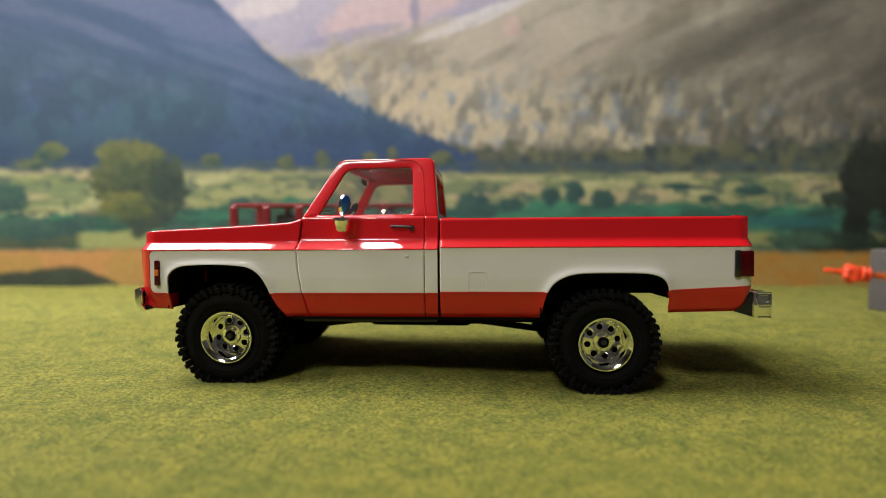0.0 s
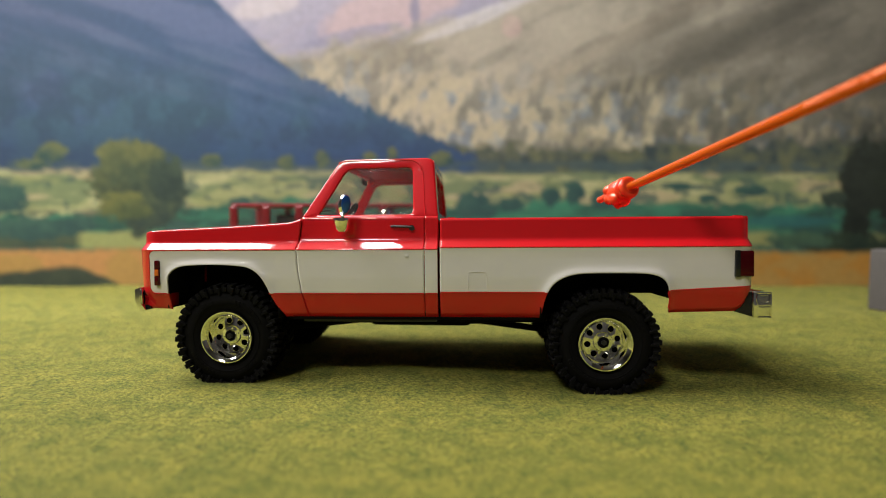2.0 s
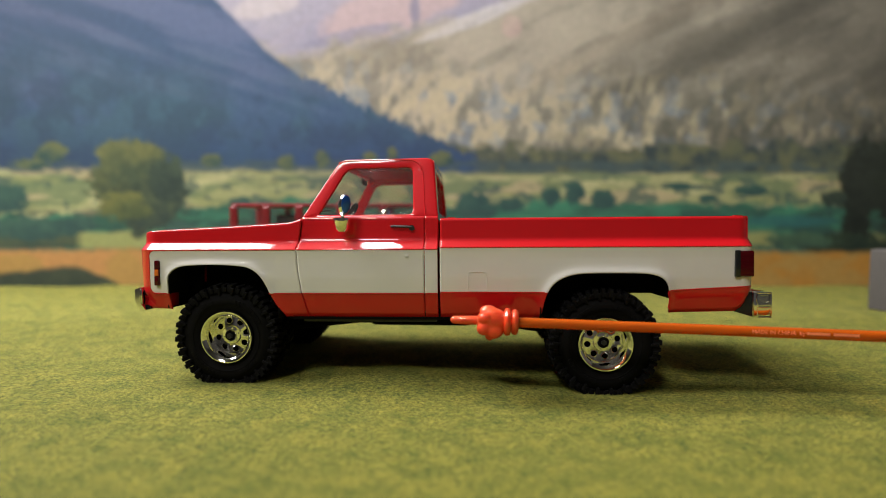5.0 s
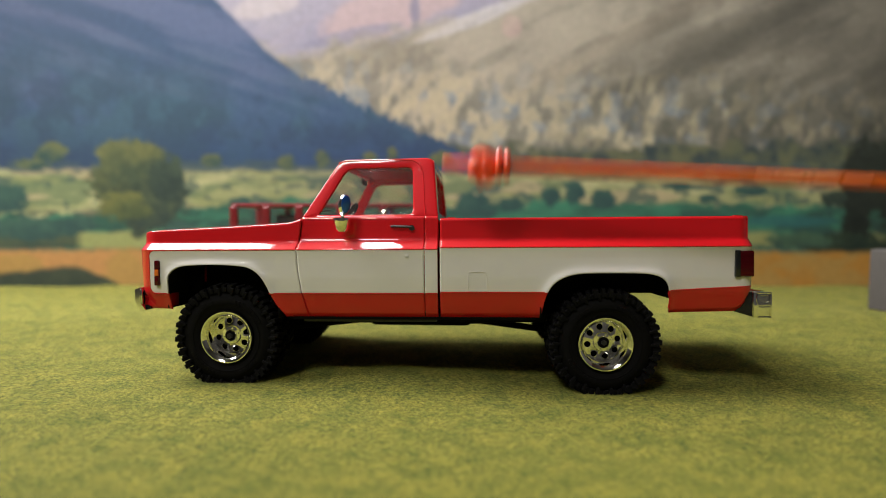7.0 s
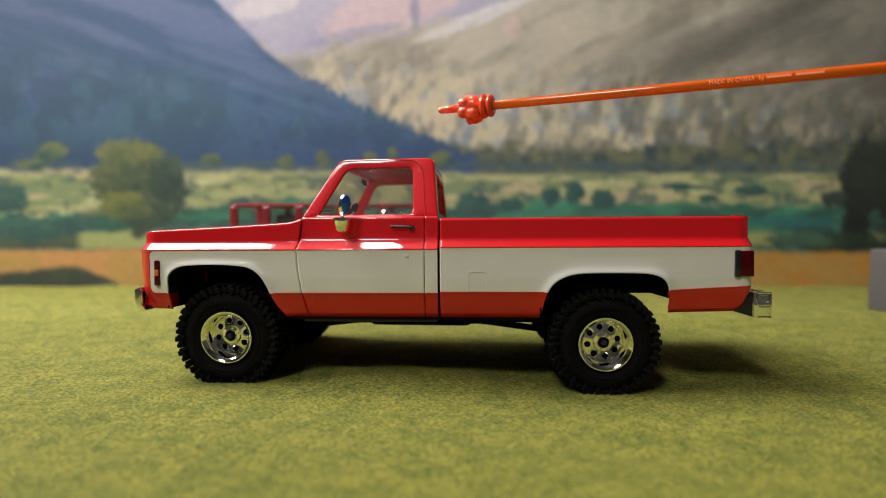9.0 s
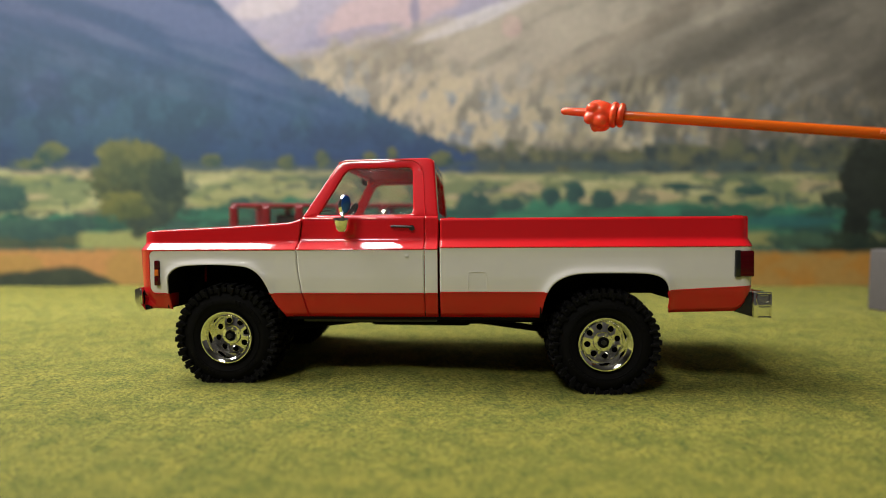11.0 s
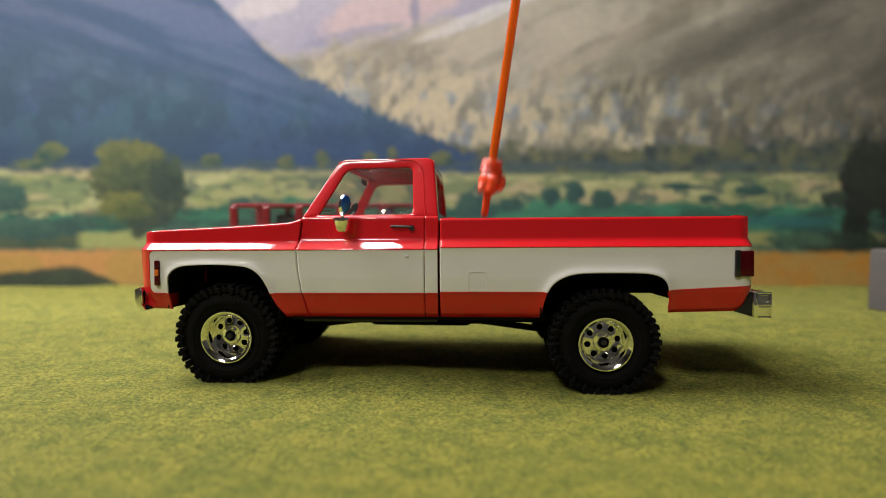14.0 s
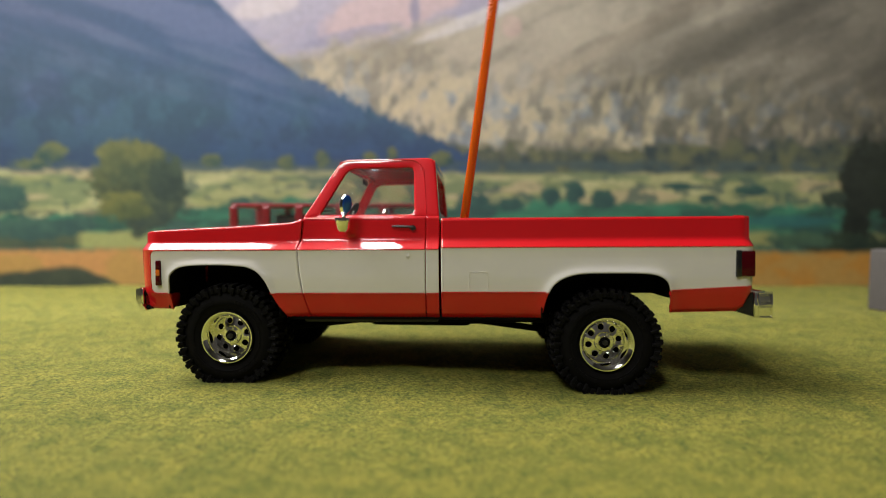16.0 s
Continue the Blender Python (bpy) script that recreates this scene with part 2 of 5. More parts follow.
def felt_fibres():
    """The nap of the felt: short fibres lying every way, thick where the felt is seen sharply."""
    rng = np.random.default_rng(5)
    n = 420000
    y = 0.160 + 0.30 * rng.uniform(0, 1, n) ** 1.1
    x = rng.uniform(-1, 1, n) * (0.02 + 0.86 * y)
    a, ln = rng.uniform(0, 2 * np.pi, n), rng.uniform(0.0008, 0.0024, n)
    up, w = rng.uniform(0.02, 0.42, n), rng.uniform(0.00003, 0.00007, n)
    stray = rng.uniform(0, 1, n) < 0.012
    up[stray] += 0.5
    z = np.array([ground_z(px, py) for px, py in zip(x, y)]) + 0.0001
    dx, dy = np.cos(a) * ln, np.sin(a) * ln
    wx, wy = -np.sin(a) * w, np.cos(a) * w
    bend = rng.uniform(0.5, 1.0, n)
    side = rng.uniform(-0.25, 0.25, n) * ln
    mx, my = x + dx * 0.5 - np.sin(a) * side, y + dy * 0.5 + np.cos(a) * side
    pts = np.stack([np.stack(p, -1) for p in ((x - wx, y - wy, z), (x + wx, y + wy, z), (mx + wx, my + wy, z + up * ln * bend),
                                              (mx - wx, my - wy, z + up * ln * bend), (x + dx, y + dy, z + up * ln * 0.8))], 1)
    k = np.arange(n)[:, None] * 5
    tris = np.concatenate([k + [0, 1, 2], k + [0, 2, 3], k + [3, 2, 4]], 1).reshape(-1, 3)
    me = bpy.data.meshes.new("felt_fibres")
    me.vertices.add(n * 5)
    me.vertices.foreach_set("co", pts.astype(np.float32).ravel())
    me.loops.add(len(tris) * 3)
    me.loops.foreach_set("vertex_index", tris.astype(np.int32).ravel())
    me.polygons.add(len(tris))
    me.polygons.foreach_set("loop_start", np.arange(0, len(tris) * 3, 3, dtype=np.int32))
    me.update(calc_edges=True)
    me.materials.append(FIBRE)
    return tagged(new("felt_fibres", me), "short loose green and straw-coloured felt fibres", "felt pile", kind="stuff")


felt_fibres()


# ---- the printed landscape ----
def value_noise(u, v, seed, octaves=4):
    out, amp, total = np.zeros_like(u), 1.0, 0.0
    for o in range(octaves):
        rng = np.random.default_rng(seed * 31 + o)
        g = rng.random((64, 64))
        a, b = (u * 2 ** o) % 63, (v * 2 ** o) % 63
        i, j = a.astype(int), b.astype(int)
        fa, fb = a - i, b - j
        fa, fb = fa * fa * (3 - 2 * fa), fb * fb * (3 - 2 * fb)
        i2, j2 = (i + 1) % 64, (j + 1) % 64
        out += amp * ((g[i, j] * (1 - fa) + g[i2, j] * fa) * (1 - fb) + (g[i, j2] * (1 - fa) + g[i2, j2] * fa) * fb)
        total += amp
        amp *= 0.55
    return out / total


PU = 1568.0  # the print is drawn in units of 1/1568 of the width that the lens takes in


def landscape():
    """One flat printed sheet: far peaks, two mountain sides, fields, trees, an orange meadow."""
    us = np.linspace(-420, 1990, 560)
    vs = np.linspace(-330, 545, 260)
    U, V = np.meshgrid(us, vs)

    def n(scale, seed, octaves=4, stretch=1.0):
        return value_noise((U + 500) / scale, (V + 400) / scale * stretch, seed, octaves)

    def c(r, g, b):
        return np.array(srgb(r, g, b))

    img = np.zeros(U.shape + (3,)) + c(172, 164, 172)

    def lay(mask, colour):
        m = np.clip(mask, 0, 1)[..., None]
        img[:] = img * (1 - m) + np.asarray(colour) * m

    def soft(x, w):
        return np.clip(0.5 + x / w, 0, 1)

    def tone(a, b, t):
        t = np.clip(t, 0, 1)[..., None]
        return np.asarray(a) * (1 - t) + np.asarray(b) * t

    def below(points, rough, seed, w=8):
        line = np.interp(U, [p[0] for p in points], [p[1] for p in points])
        return soft(V - line + rough * (n(26, seed) - 0.5) * 2, w)

    def patch(u, v, w, h, seed, lean=0.0):
        """A soft ragged patch; lean tilts it up to the right."""
        du, dv = U - u, V - v + lean * (U - u)
        return soft(1 - (du / w) ** 2 - (dv / h) ** 2 + 1.1 * (n(34, seed) - 0.5), 0.5)

    # hazy sky and far peaks: lavender shade, pink light, a pale snow streak
    lay(soft(n(120, 1) - 0.5, 0.5) * 0.6, c(186, 176, 182))
    far = tone(c(158, 154, 170), c(184, 172, 176), 0.5 + 1.6 * (value_noise((U + V + 900) / 90, (V + U * 0.5 + 1500) / 40, 3, 4) - 0.5))
    lay(below([(380, -60), (470, 70), (560, 10), (640, -40), (900, -140), (1990, -140)], 20, 2, 30), far)
    lay(patch(470, 10, 60, 22, 141, 0.2) * 0.8, c(206, 192, 186))
    lay(patch(690, 22, 120, 40, 142, 0.25) * 0.9, c(202, 176, 170))
    lay(patch(735, 24, 9, 34, 143) * 0.8, c(140, 136, 152))
    lay(patch(620, 64, 90, 12, 144, 0.2) * 0.7, c(150, 146, 162))
    # the tan mountain side: bands that rise to the right, rows of small trees below
    ridge = [(430, 80), (520, 100), (600, 78), (700, 60), (800, 44), (880, 18), (960, -20), (1100, -110), (1990, -250)]
    slope = below(ridge, 20, 5, 30)
    tan = tone(c(190, 178, 154), c(160, 150, 130), 0.5 + 1.5 * (n(110, 4) - 0.5) + (U - 800) / 900)
    lay(slope, tan)
    lay(patch(855, 28, 110, 13, 145, 0.38) * 0.9, c(212, 204, 198))
    lay(patch(905, 46, 18, 20, 146) * 0.8, c(198, 164, 154))
    band = value_noise((U - 0.5 * V + 900) / 190, (V + U * 0.5 + 300) / 40, 6, 4)
    lay(slope * soft(0.47 - band, 0.2) * 0.55, c(128, 120, 102))
    lay(slope * soft(band - 0.55, 0.2) * 0.5, c(200, 186, 160))
    lay(soft(22 - np.abs(V + 0.47 * U - 680 + 40 * (n(80, 46) - 0.5)), 30) * soft(U - 1040, 60) * 0.6, c(92, 88, 76))
    lay(soft(18 - np.abs(V + 0.52 * U - 640 + 40 * (n(80, 47) - 0.5)), 30) * soft(U - 900, 90) * 0.35, c(186, 168, 142))
    dabs = value_noise((U + 0.2 * V + 700) / 13, (V + 600) / 30, 43, 3)
    low = slope * soft(V - 135 - 0.06 * (U - 800) + 60 * (n(70, 48) - 0.5), 90)
    lay(low * soft(dabs - 0.53, 0.12) * 0.75, c(206, 190, 150))
    lay(low * soft(0.46 - dabs, 0.12) * 0.6, c(112, 112, 96))
    lay(low * soft(n(26, 49) - 0.6, 0.08) * 0.5, c(142, 156, 166))
    lay(low * soft(n(60, 50) - 0.54, 0.12) * soft(U - 980, 160) * 0.55, c(86, 86, 74))
    lay(soft(n(60, 44) - 0.5, 0.2) * soft(U - 1080, 200) * 0.35 * slope, c(104, 98, 84))
    # fall of light towards the right edge, put into the ink as a dark overlay
    lay(soft(U - 1430 + 160 * (n(90, 7) - 0.5), 480) * 0.72 * soft(420 - V, 60), c(66, 63, 56))
    # tree line at its foot
    lay(below([(700, 258), (1000, 262), (1568, 250), (1990, 240)], 22, 8, 14) * soft(U - 690, 60), tone(c(62, 74, 74), c(112, 112, 82), 0.5 + 2.4 * (n(22, 9) - 0.5)))
    # the blue mountain side, its edge set with firs
    edge = [(-420, -260), (330, -60), (400, 20), (470, 92), (540, 140), (620, 182), (700, 218), (790, 262), (860, 290), (1990, 300)]
    firs = 9 * np.abs(np.sin(U * 0.21 + 9 * n(60, 10))) + 16 * (n(8, 11, 2) - 0.5)
    line = np.interp(U, [p[0] for p in edge], [p[1] for p in edge])
    m = soft(V - line + np.where(U > 540, firs, 10 * (n(40, 12) - 0.5)), 7) * soft(850 - U, 40)
    # inks toned down to offset the key's stronger light at this end
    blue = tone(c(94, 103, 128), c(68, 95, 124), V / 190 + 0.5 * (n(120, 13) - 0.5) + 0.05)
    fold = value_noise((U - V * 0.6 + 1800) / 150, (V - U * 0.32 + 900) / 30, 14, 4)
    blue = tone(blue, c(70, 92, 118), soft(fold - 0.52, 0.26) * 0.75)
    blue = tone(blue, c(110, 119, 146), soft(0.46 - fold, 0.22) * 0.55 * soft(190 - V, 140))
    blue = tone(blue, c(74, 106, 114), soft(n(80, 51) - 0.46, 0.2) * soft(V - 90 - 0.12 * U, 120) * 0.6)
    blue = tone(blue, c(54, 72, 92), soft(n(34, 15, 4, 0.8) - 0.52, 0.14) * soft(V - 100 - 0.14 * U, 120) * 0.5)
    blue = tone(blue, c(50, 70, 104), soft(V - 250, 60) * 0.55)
    # vignetting laid into the ink: darker towards the left edge
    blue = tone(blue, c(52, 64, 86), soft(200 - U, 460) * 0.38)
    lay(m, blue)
    # valley floor: pale fields in strips, hedges, woods
    fields = tone(c(194, 186, 134), c(154, 154, 102), 0.5 + 2.0 * (n(90, 16, 3, 4.0) - 0.5))
    fields = tone(fields, c(122, 134, 94), soft(n(70, 17, 4, 5.0) - 0.56, 0.08) * 0.9)
    fields = tone(fields, c(190, 170, 128), soft(n(110, 45, 2, 5.0) - 0.6, 0.08) * 0.8)
    lay(below([(-420, 302), (250, 298), (600, 300), (800, 306), (1990, 308)], 5, 18, 8), fields)
    lay(soft(10 - np.abs(V - 296 + 8 * (n(50, 19) - 0.5)), 8) * soft(n(22, 20) - 0.42, 0.14) * 0.8, c(76, 92, 92))
    lay(soft(n(30, 21, 4, 1.6) - 0.60, 0.08) * soft(V - 312, 14) * soft(386 - V, 14) * 0.8, c(78, 98, 88))
    green = tone(c(56, 100, 82), c(72, 136, 104), 0.5 + 2.0 * (n(60, 22, 3, 2.5) - 0.5))
    lay(below([(-420, 386), (140, 384), (330, 366), (500, 352), (800, 366), (960, 358), (1300, 362), (1990, 372)], 14, 23, 8), green)
    lay(soft(n(40, 24, 4, 1.6) - 0.54, 0.1) * soft(V - 372, 12) * soft(446 - V, 14) * 0.75, c(46, 70, 66))
    lay(soft(12 - np.abs(V - 424 + 10 * (n(60, 25) - 0.5)), 10) * soft(n(70, 26) - 0.45, 0.1) * 0.8, c(164, 160, 96))

    lay(soft(58 - np.abs(U - 186 - 0.9 * (V - 420)), 12) * soft(V - 405 - 8 * np.cos((U - 180) / 40), 6) * soft(440 - V, 6) * 0.9, c(160, 160, 100))
    lay(soft(140 - U, 16) * soft(V - 402 + 8 * (n(30, 52) - 0.5), 8) * soft(442 - V, 8) * 0.85, c(54, 70, 62))
    lay(patch(1400, 392, 80, 10, 147) * 0.8, c(50, 104, 100))

    def tree(u, v, w, h, seed, dark, light):
        r = ((U - u) / w) ** 2 + ((V - v) / h) ** 2 + 1.3 * (n(19, seed) - 0.5) + 0.9 * (n(8, seed + 7, 2) - 0.5)
        k = soft(1 - r, 0.42)
        lay(k, tone(dark, light, 0.5 + (v - V) / h * 0.45 + (u - U) / w * 0.15 + 1.7 * (n(24, seed + 50) - 0.5) + 0.7 * (n(9, seed + 90, 2) - 0.5)))

    # the round tree and the bushes beside it
    tree(246, 398, 20, 26, 60, c(62, 70, 58), c(70, 80, 62))
    tree(268, 352, 66, 58, 61, c(52, 66, 60), c(80, 90, 66))
    tree(204, 322, 54, 40, 62, c(60, 72, 58), c(94, 100, 66))
    tree(238, 286, 58, 40, 63, c(74, 86, 64), c(118, 118, 72))
    tree(196, 272, 24, 24, 64, c(88, 96, 66), c(120, 120, 74))
    tree(222, 366, 44, 26, 65, c(78, 88, 58), c(116, 116, 66))
    tree(296, 318, 34, 40, 66, c(50, 64, 58), c(72, 86, 68))
    for k, (u, v, w, h) in enumerate([(14, 350, 36, 26), (-40, 330, 30, 30), (50, 406, 80, 20), (130, 398, 40, 16), (92, 272, 28, 18), (60, 290, 30, 10), (375, 284, 18, 12), (505, 288, 16, 14), (570, 284, 14, 16),
                                      (654, 282, 12, 16), (694, 276, 9, 14), (780, 282, 20, 14), (842, 366, 36, 28), (905, 362, 22, 14), (975, 350, 16, 16), (1016, 342, 20, 20),
                                      (1068, 354, 22, 16), (425, 360, 20, 10), (320, 410, 26, 18), (470, 362, 14, 8), (1200, 330, 26, 8), (1330, 338, 30, 10), (1250, 352, 18, 8)]):
        tree(u, v, w, h, 70 + k, c(52, 80, 76), c(110, 114, 76) if v < 300 else c(66, 96, 84))
    # the dark tree at the other side, the print darkened round it
    lay(soft(U - 1500 + 60 * (n(50, 115) - 0.5), 150) * soft(V - 250, 90) * soft(452 - V, 12) * 0.55, c(40, 48, 42))
    tree(1518, 384, 26, 80, 110, c(22, 29, 25), c(36, 44, 36))
    tree(1540, 312, 52, 66, 111, c(34, 40, 34), c(48, 53, 44))
    tree(1476, 352, 22, 16, 116, c(48, 60, 52), c(62, 74, 60))
    tree(1500, 434, 76, 22, 112, c(28, 44, 36), c(44, 58, 42))
    tree(1420, 426, 60, 14, 113, c(56, 78, 66), c(70, 96, 72))
    tree(1600, 340, 56, 90, 114, c(28, 35, 30), c(42, 48, 38))
    # orange meadow and the bushes at the foot of the print
    meadow = tone(c(198, 142, 84), c(186, 130, 54), soft(U - 900, 500))
    meadow = tone(meadow, c(176, 140, 74), soft(n(60, 27, 3, 2) - 0.5, 0.15) * 0.7)
    lay(below([(-420, 446), (250, 442), (1300, 446), (1990, 448)], 6, 28, 10), meadow)
    lay(below([(-420, 470), (0, 484), (60, 480), (100, 472), (140, 474), (185, 488), (215, 506), (1300, 508), (1500, 512), (1990, 500)], 4, 29, 8), tone(c(44, 54, 48), c(78, 84, 62), n(30, 30)))

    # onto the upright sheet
    half = math.tan(radians(LENS) / 2)
    pitch = math.atan2(EYE[2] - AIM[2], 1.0)
    A = (U - PU / 2) / (PU / 2) * half
    B = (441 - V) / (PU / 2) * half
    fy = math.cos(pitch) + B * math.sin(pitch)
    X = A / fy * BACK_Y
    Z = EYE[2] + (B * math.cos(pitch) - math.sin(pitch)) / fy * BACK_Y
    h, w = U.shape
    verts = np.stack([X, np.full_like(X, BACK_Y), Z], -1).reshape(-1, 3)
    idx = np.arange(h * w).reshape(h, w)
    quads = np.stack([idx[:-1, :-1], idx[1:, :-1], idx[1:, 1:], idx[:-1, 1:]], -1).reshape(-1, 4)
    me = bpy.data.meshes.new("printed_backdrop")
    me.from_pydata(verts.tolist(), [], quads.tolist())
    ink = me.color_attributes.new("ink", "FLOAT_COLOR", "POINT")
    rgba = np.concatenate([np.clip(img * INK, 0, 0.95).reshape(-1, 3), np.ones((h * w, 1))], 1)
    ink.data.foreach_set("color", rgba.astype(np.float32).ravel())
    me.materials.append(PRINT)
    me.shade_smooth()
    ob = new("backdrop", me)
    thick = ob.modifiers.new("sheet", "SOLIDIFY")
    thick.thickness, thick.offset = 0.003, -1
    return tagged(ob, "printed landscape sheet of blue and tan mountains, fields and trees", "backdrop print", kind="structure")


INK = np.array([1.06, 1.115, 1.30])
landscape()


# ---- the things behind the truck ----
def stone_post():
    post = thing("stone_post", "squat grey concrete post standing on the felt", "post", pose(0.436, 0.500, ground_z(0.436, 0.500) - 0.0005, 0, 0, 8))
    bm = box(-0.019, 0.019, -0.019, 0.019, 0, 0.060, 0.004, 3)
    part("shaft", bm, STONE, post)


stone_post()


def parked_model():
    """The second model vehicle, far out of focus: a red station wagon body."""
    car = thing("model_wagon", "dull red model station wagon parked on the felt", "model car", pose(-0.102, 0.53, ground_z(-0.102, 0.53)))
    x0, x1, wd = -0.097, 0.100, 0.040
    part("body", box(x0 - 0.012, x1 + 0.03, -wd, wd, 0.022, 0.079, 0.006, 3), BACK_RED, car)
    part("roof", box(x0 + 0.002, x1 - 0.004, -wd + 0.004, wd - 0.004, 0.0985, 0.1020, 0.0016, 2), BACK_RED, car)
    for s in (-1, 1):
        for k, x in enumerate((x0 + 0.001, x0 + 0.031, x0 + 0.062, x0 + 0.100, x0 + 0.140, x1 - 0.012)):
            part("pillar", box(x, x + 0.007, s * (wd - 0.005) - 0.002, s * (wd - 0.005) + 0.002, 0.077, 0.0995, 0.0008, 1), BACK_RED, car)
        part("side_window", box(x0 + 0.006, x1 - 0.006, s * (wd - 0.006) - 0.0004, s * (wd - 0.006) + 0.0004, 0.078, 0.099), GLASS, car)
    part("seat", box(x0 + 0.040, x0 + 0.150, -0.026, 0.026, 0.077, 0.092, 0.004, 2), SEAT, car)
    for sx in (x0 + 0.025, x1 - 0.025):
        for s in (-1, 1):
            w = part("wheel", cylinder(0.022, 0.022, 0.020, 28, pose(sx, s * 0.036, 0.0215, 90), None, 0.003), RUBBER, car)
            part("rim", cylinder(0.012, 0.011, 0.003, 24, pose(sx, s * 0.0465, 0.0215, 90)), CHROME, w)


parked_model()


# ---- the model pickup ----
# Truck space: x to the rear, y to the far side, z up from the felt, origin midway between the axles.
truck = thing("pickup_truck", "red and white scale-model pickup truck with chrome wheels on felt", "model truck", pose(-0.012415, 0.3305, 0, 0, 0, -3.2995))
MM = 0.001

FRONT_ARCH = [(-132.0, 35.6), (-131.3, 36.6), (-130.9, 50.6), (-129.2, 55.0), (-124.4, 58.0), (-116, 59.0), (-104, 59.2), (-94, 58.7), (-87.6, 57.7), (-82.8, 54.8), (-79.2, 49.0), (-76, 38.0), (-73.1, 31.5)]
REAR_ARCH = [(64.6, 31.1), (66.2, 39.5), (68.4, 45.6), (72.5, 50.2), (79.9, 53.4), (90, 54.4), (112, 54.4), (121, 53.8), (126.6, 51.8), (129.6, 47.8), (130.6, 40.0), (130.9, 34.1)]
TOP_FRONT = [(-148, 74.6), (-146.8, 76.3), (-143, 77.1), (-102, 79.0), (-78, 80.4), (-68.5, 81.0), (-65, 81.9), (-62, 83.2)]


def smooth(points, steps=6):
    """A rounded line through the points (Catmull-Rom)."""
    p = [points[0]] + points + [points[-1]]
    out = []
    for k in range(len(points) - 1):
        a, b, c, d = p[k:k + 4]
        for j in range(steps):
            t = j / steps
            out.append(tuple(0.5 * (2 * b[i] + (c[i] - a[i]) * t + (2 * a[i] - 5 * b[i] + 4 * c[i] - d[i]) * t * t + (3 * b[i] - a[i] - 3 * c[i] + d[i]) * t ** 3) for i in (0, 1)))
    out.append(points[-1])
    # keep it running one way along x
    return [q for k, q in enumerate(out) if k == 0 or q[0] > max(r[0] for r in out[:k])]


FRONT_ARCH, REAR_ARCH = smooth(FRONT_ARCH), smooth(REAR_ARCH)


def bottom(x):
    if x < -131.9:
        return 35.6
    if x < -73.1:
        return lerp(x, FRONT_ARCH)
    if x < 64.6:
        return 31.4 - (x + 73) / 460
    if x < 130.9:
        return lerp(x, REAR_ARCH)
    return lerp(x, [(130.9, 34.1), (165, 34.8), (168.5, 37.5), (171, 43.0), (174, 47.5)])


def white_low(x):
    return 44.0 if x < 11.5 else 44.6 if x < 100 else 45.6 + (x - 130) * 0.05


def white_top(x):
    return 67.0 if x < 11.5 else 67.9


def arch_gap(x, z, arch):
    """The distance from a wheel arch's edge."""
    if x < arch[0][0] - 12 or x > arch[-1][0] + 12:
        return 99.0
    best = 99.0
    for (x0, z0), (x1, z1) in zip(arch, arch[1:]):
        dx, dz = x1 - x0, z1 - z0
        t = max(0.0, min(1.0, ((x - x0) * dx + (z - z0) * dz) / (dx * dx + dz * dz)))
        best = min(best, math.hypot(x - x0 - t * dx, z - z0 - t * dz))
    return best


def half_width(x, z, shoulder):
    """Half the body's width at height z; shoulder: how far the red top leans in."""
    if z > 60:
        z -= (white_top(x) - 67.0) * min(1.0, (z - 60) / 6)
    y = lerp(z, [(30, 51.6), (36, 54.2), (43.4, 56.3), (44.2, 56.9), (52, 57.6), (62, 58.0), (66.6, 58.4), (67.2, 58.5)])
    if z > 67.2:
        d, h, k = z - 67.2, 3.5, 1.15  # a flat chamfer that runs out into the upright panel
        y = 58.5 - (k * d if d < h else k * h + (shoulder - k * h) * (1 - math.exp(-(d - h) * k / (shoulder - k * h))))
    e = min(arch_gap(x, z, FRONT_ARCH[1:]), arch_gap(x, z, REAR_ARCH))
    lip = 1.0 * math.exp(-(e / 2.4) ** 2) + 0.45 * math.exp(-(e / 5.0) ** 2)
    y += lip * max(0.0, min(1.0, (66 - z) / 6))
    if x < -138:
        y -= 4.5 * ((-138 - x) / 9.6) ** 2.4
    if x > 168:
        y -= 2.6 * ((x - 168) / 5.5) ** 2
    return y


WHITE_FRONT, WHITE_R = -141.2, 3.2


def in_white(x, z):
    """Inside the rounded front end of the white band."""
    dx = max(0.0, WHITE_FRONT + WHITE_R - x)
    dz = max(0.0, 44.0 + WHITE_R - z, z - 67.0 + WHITE_R)
    return math.hypot(dx, dz) < WHITE_R


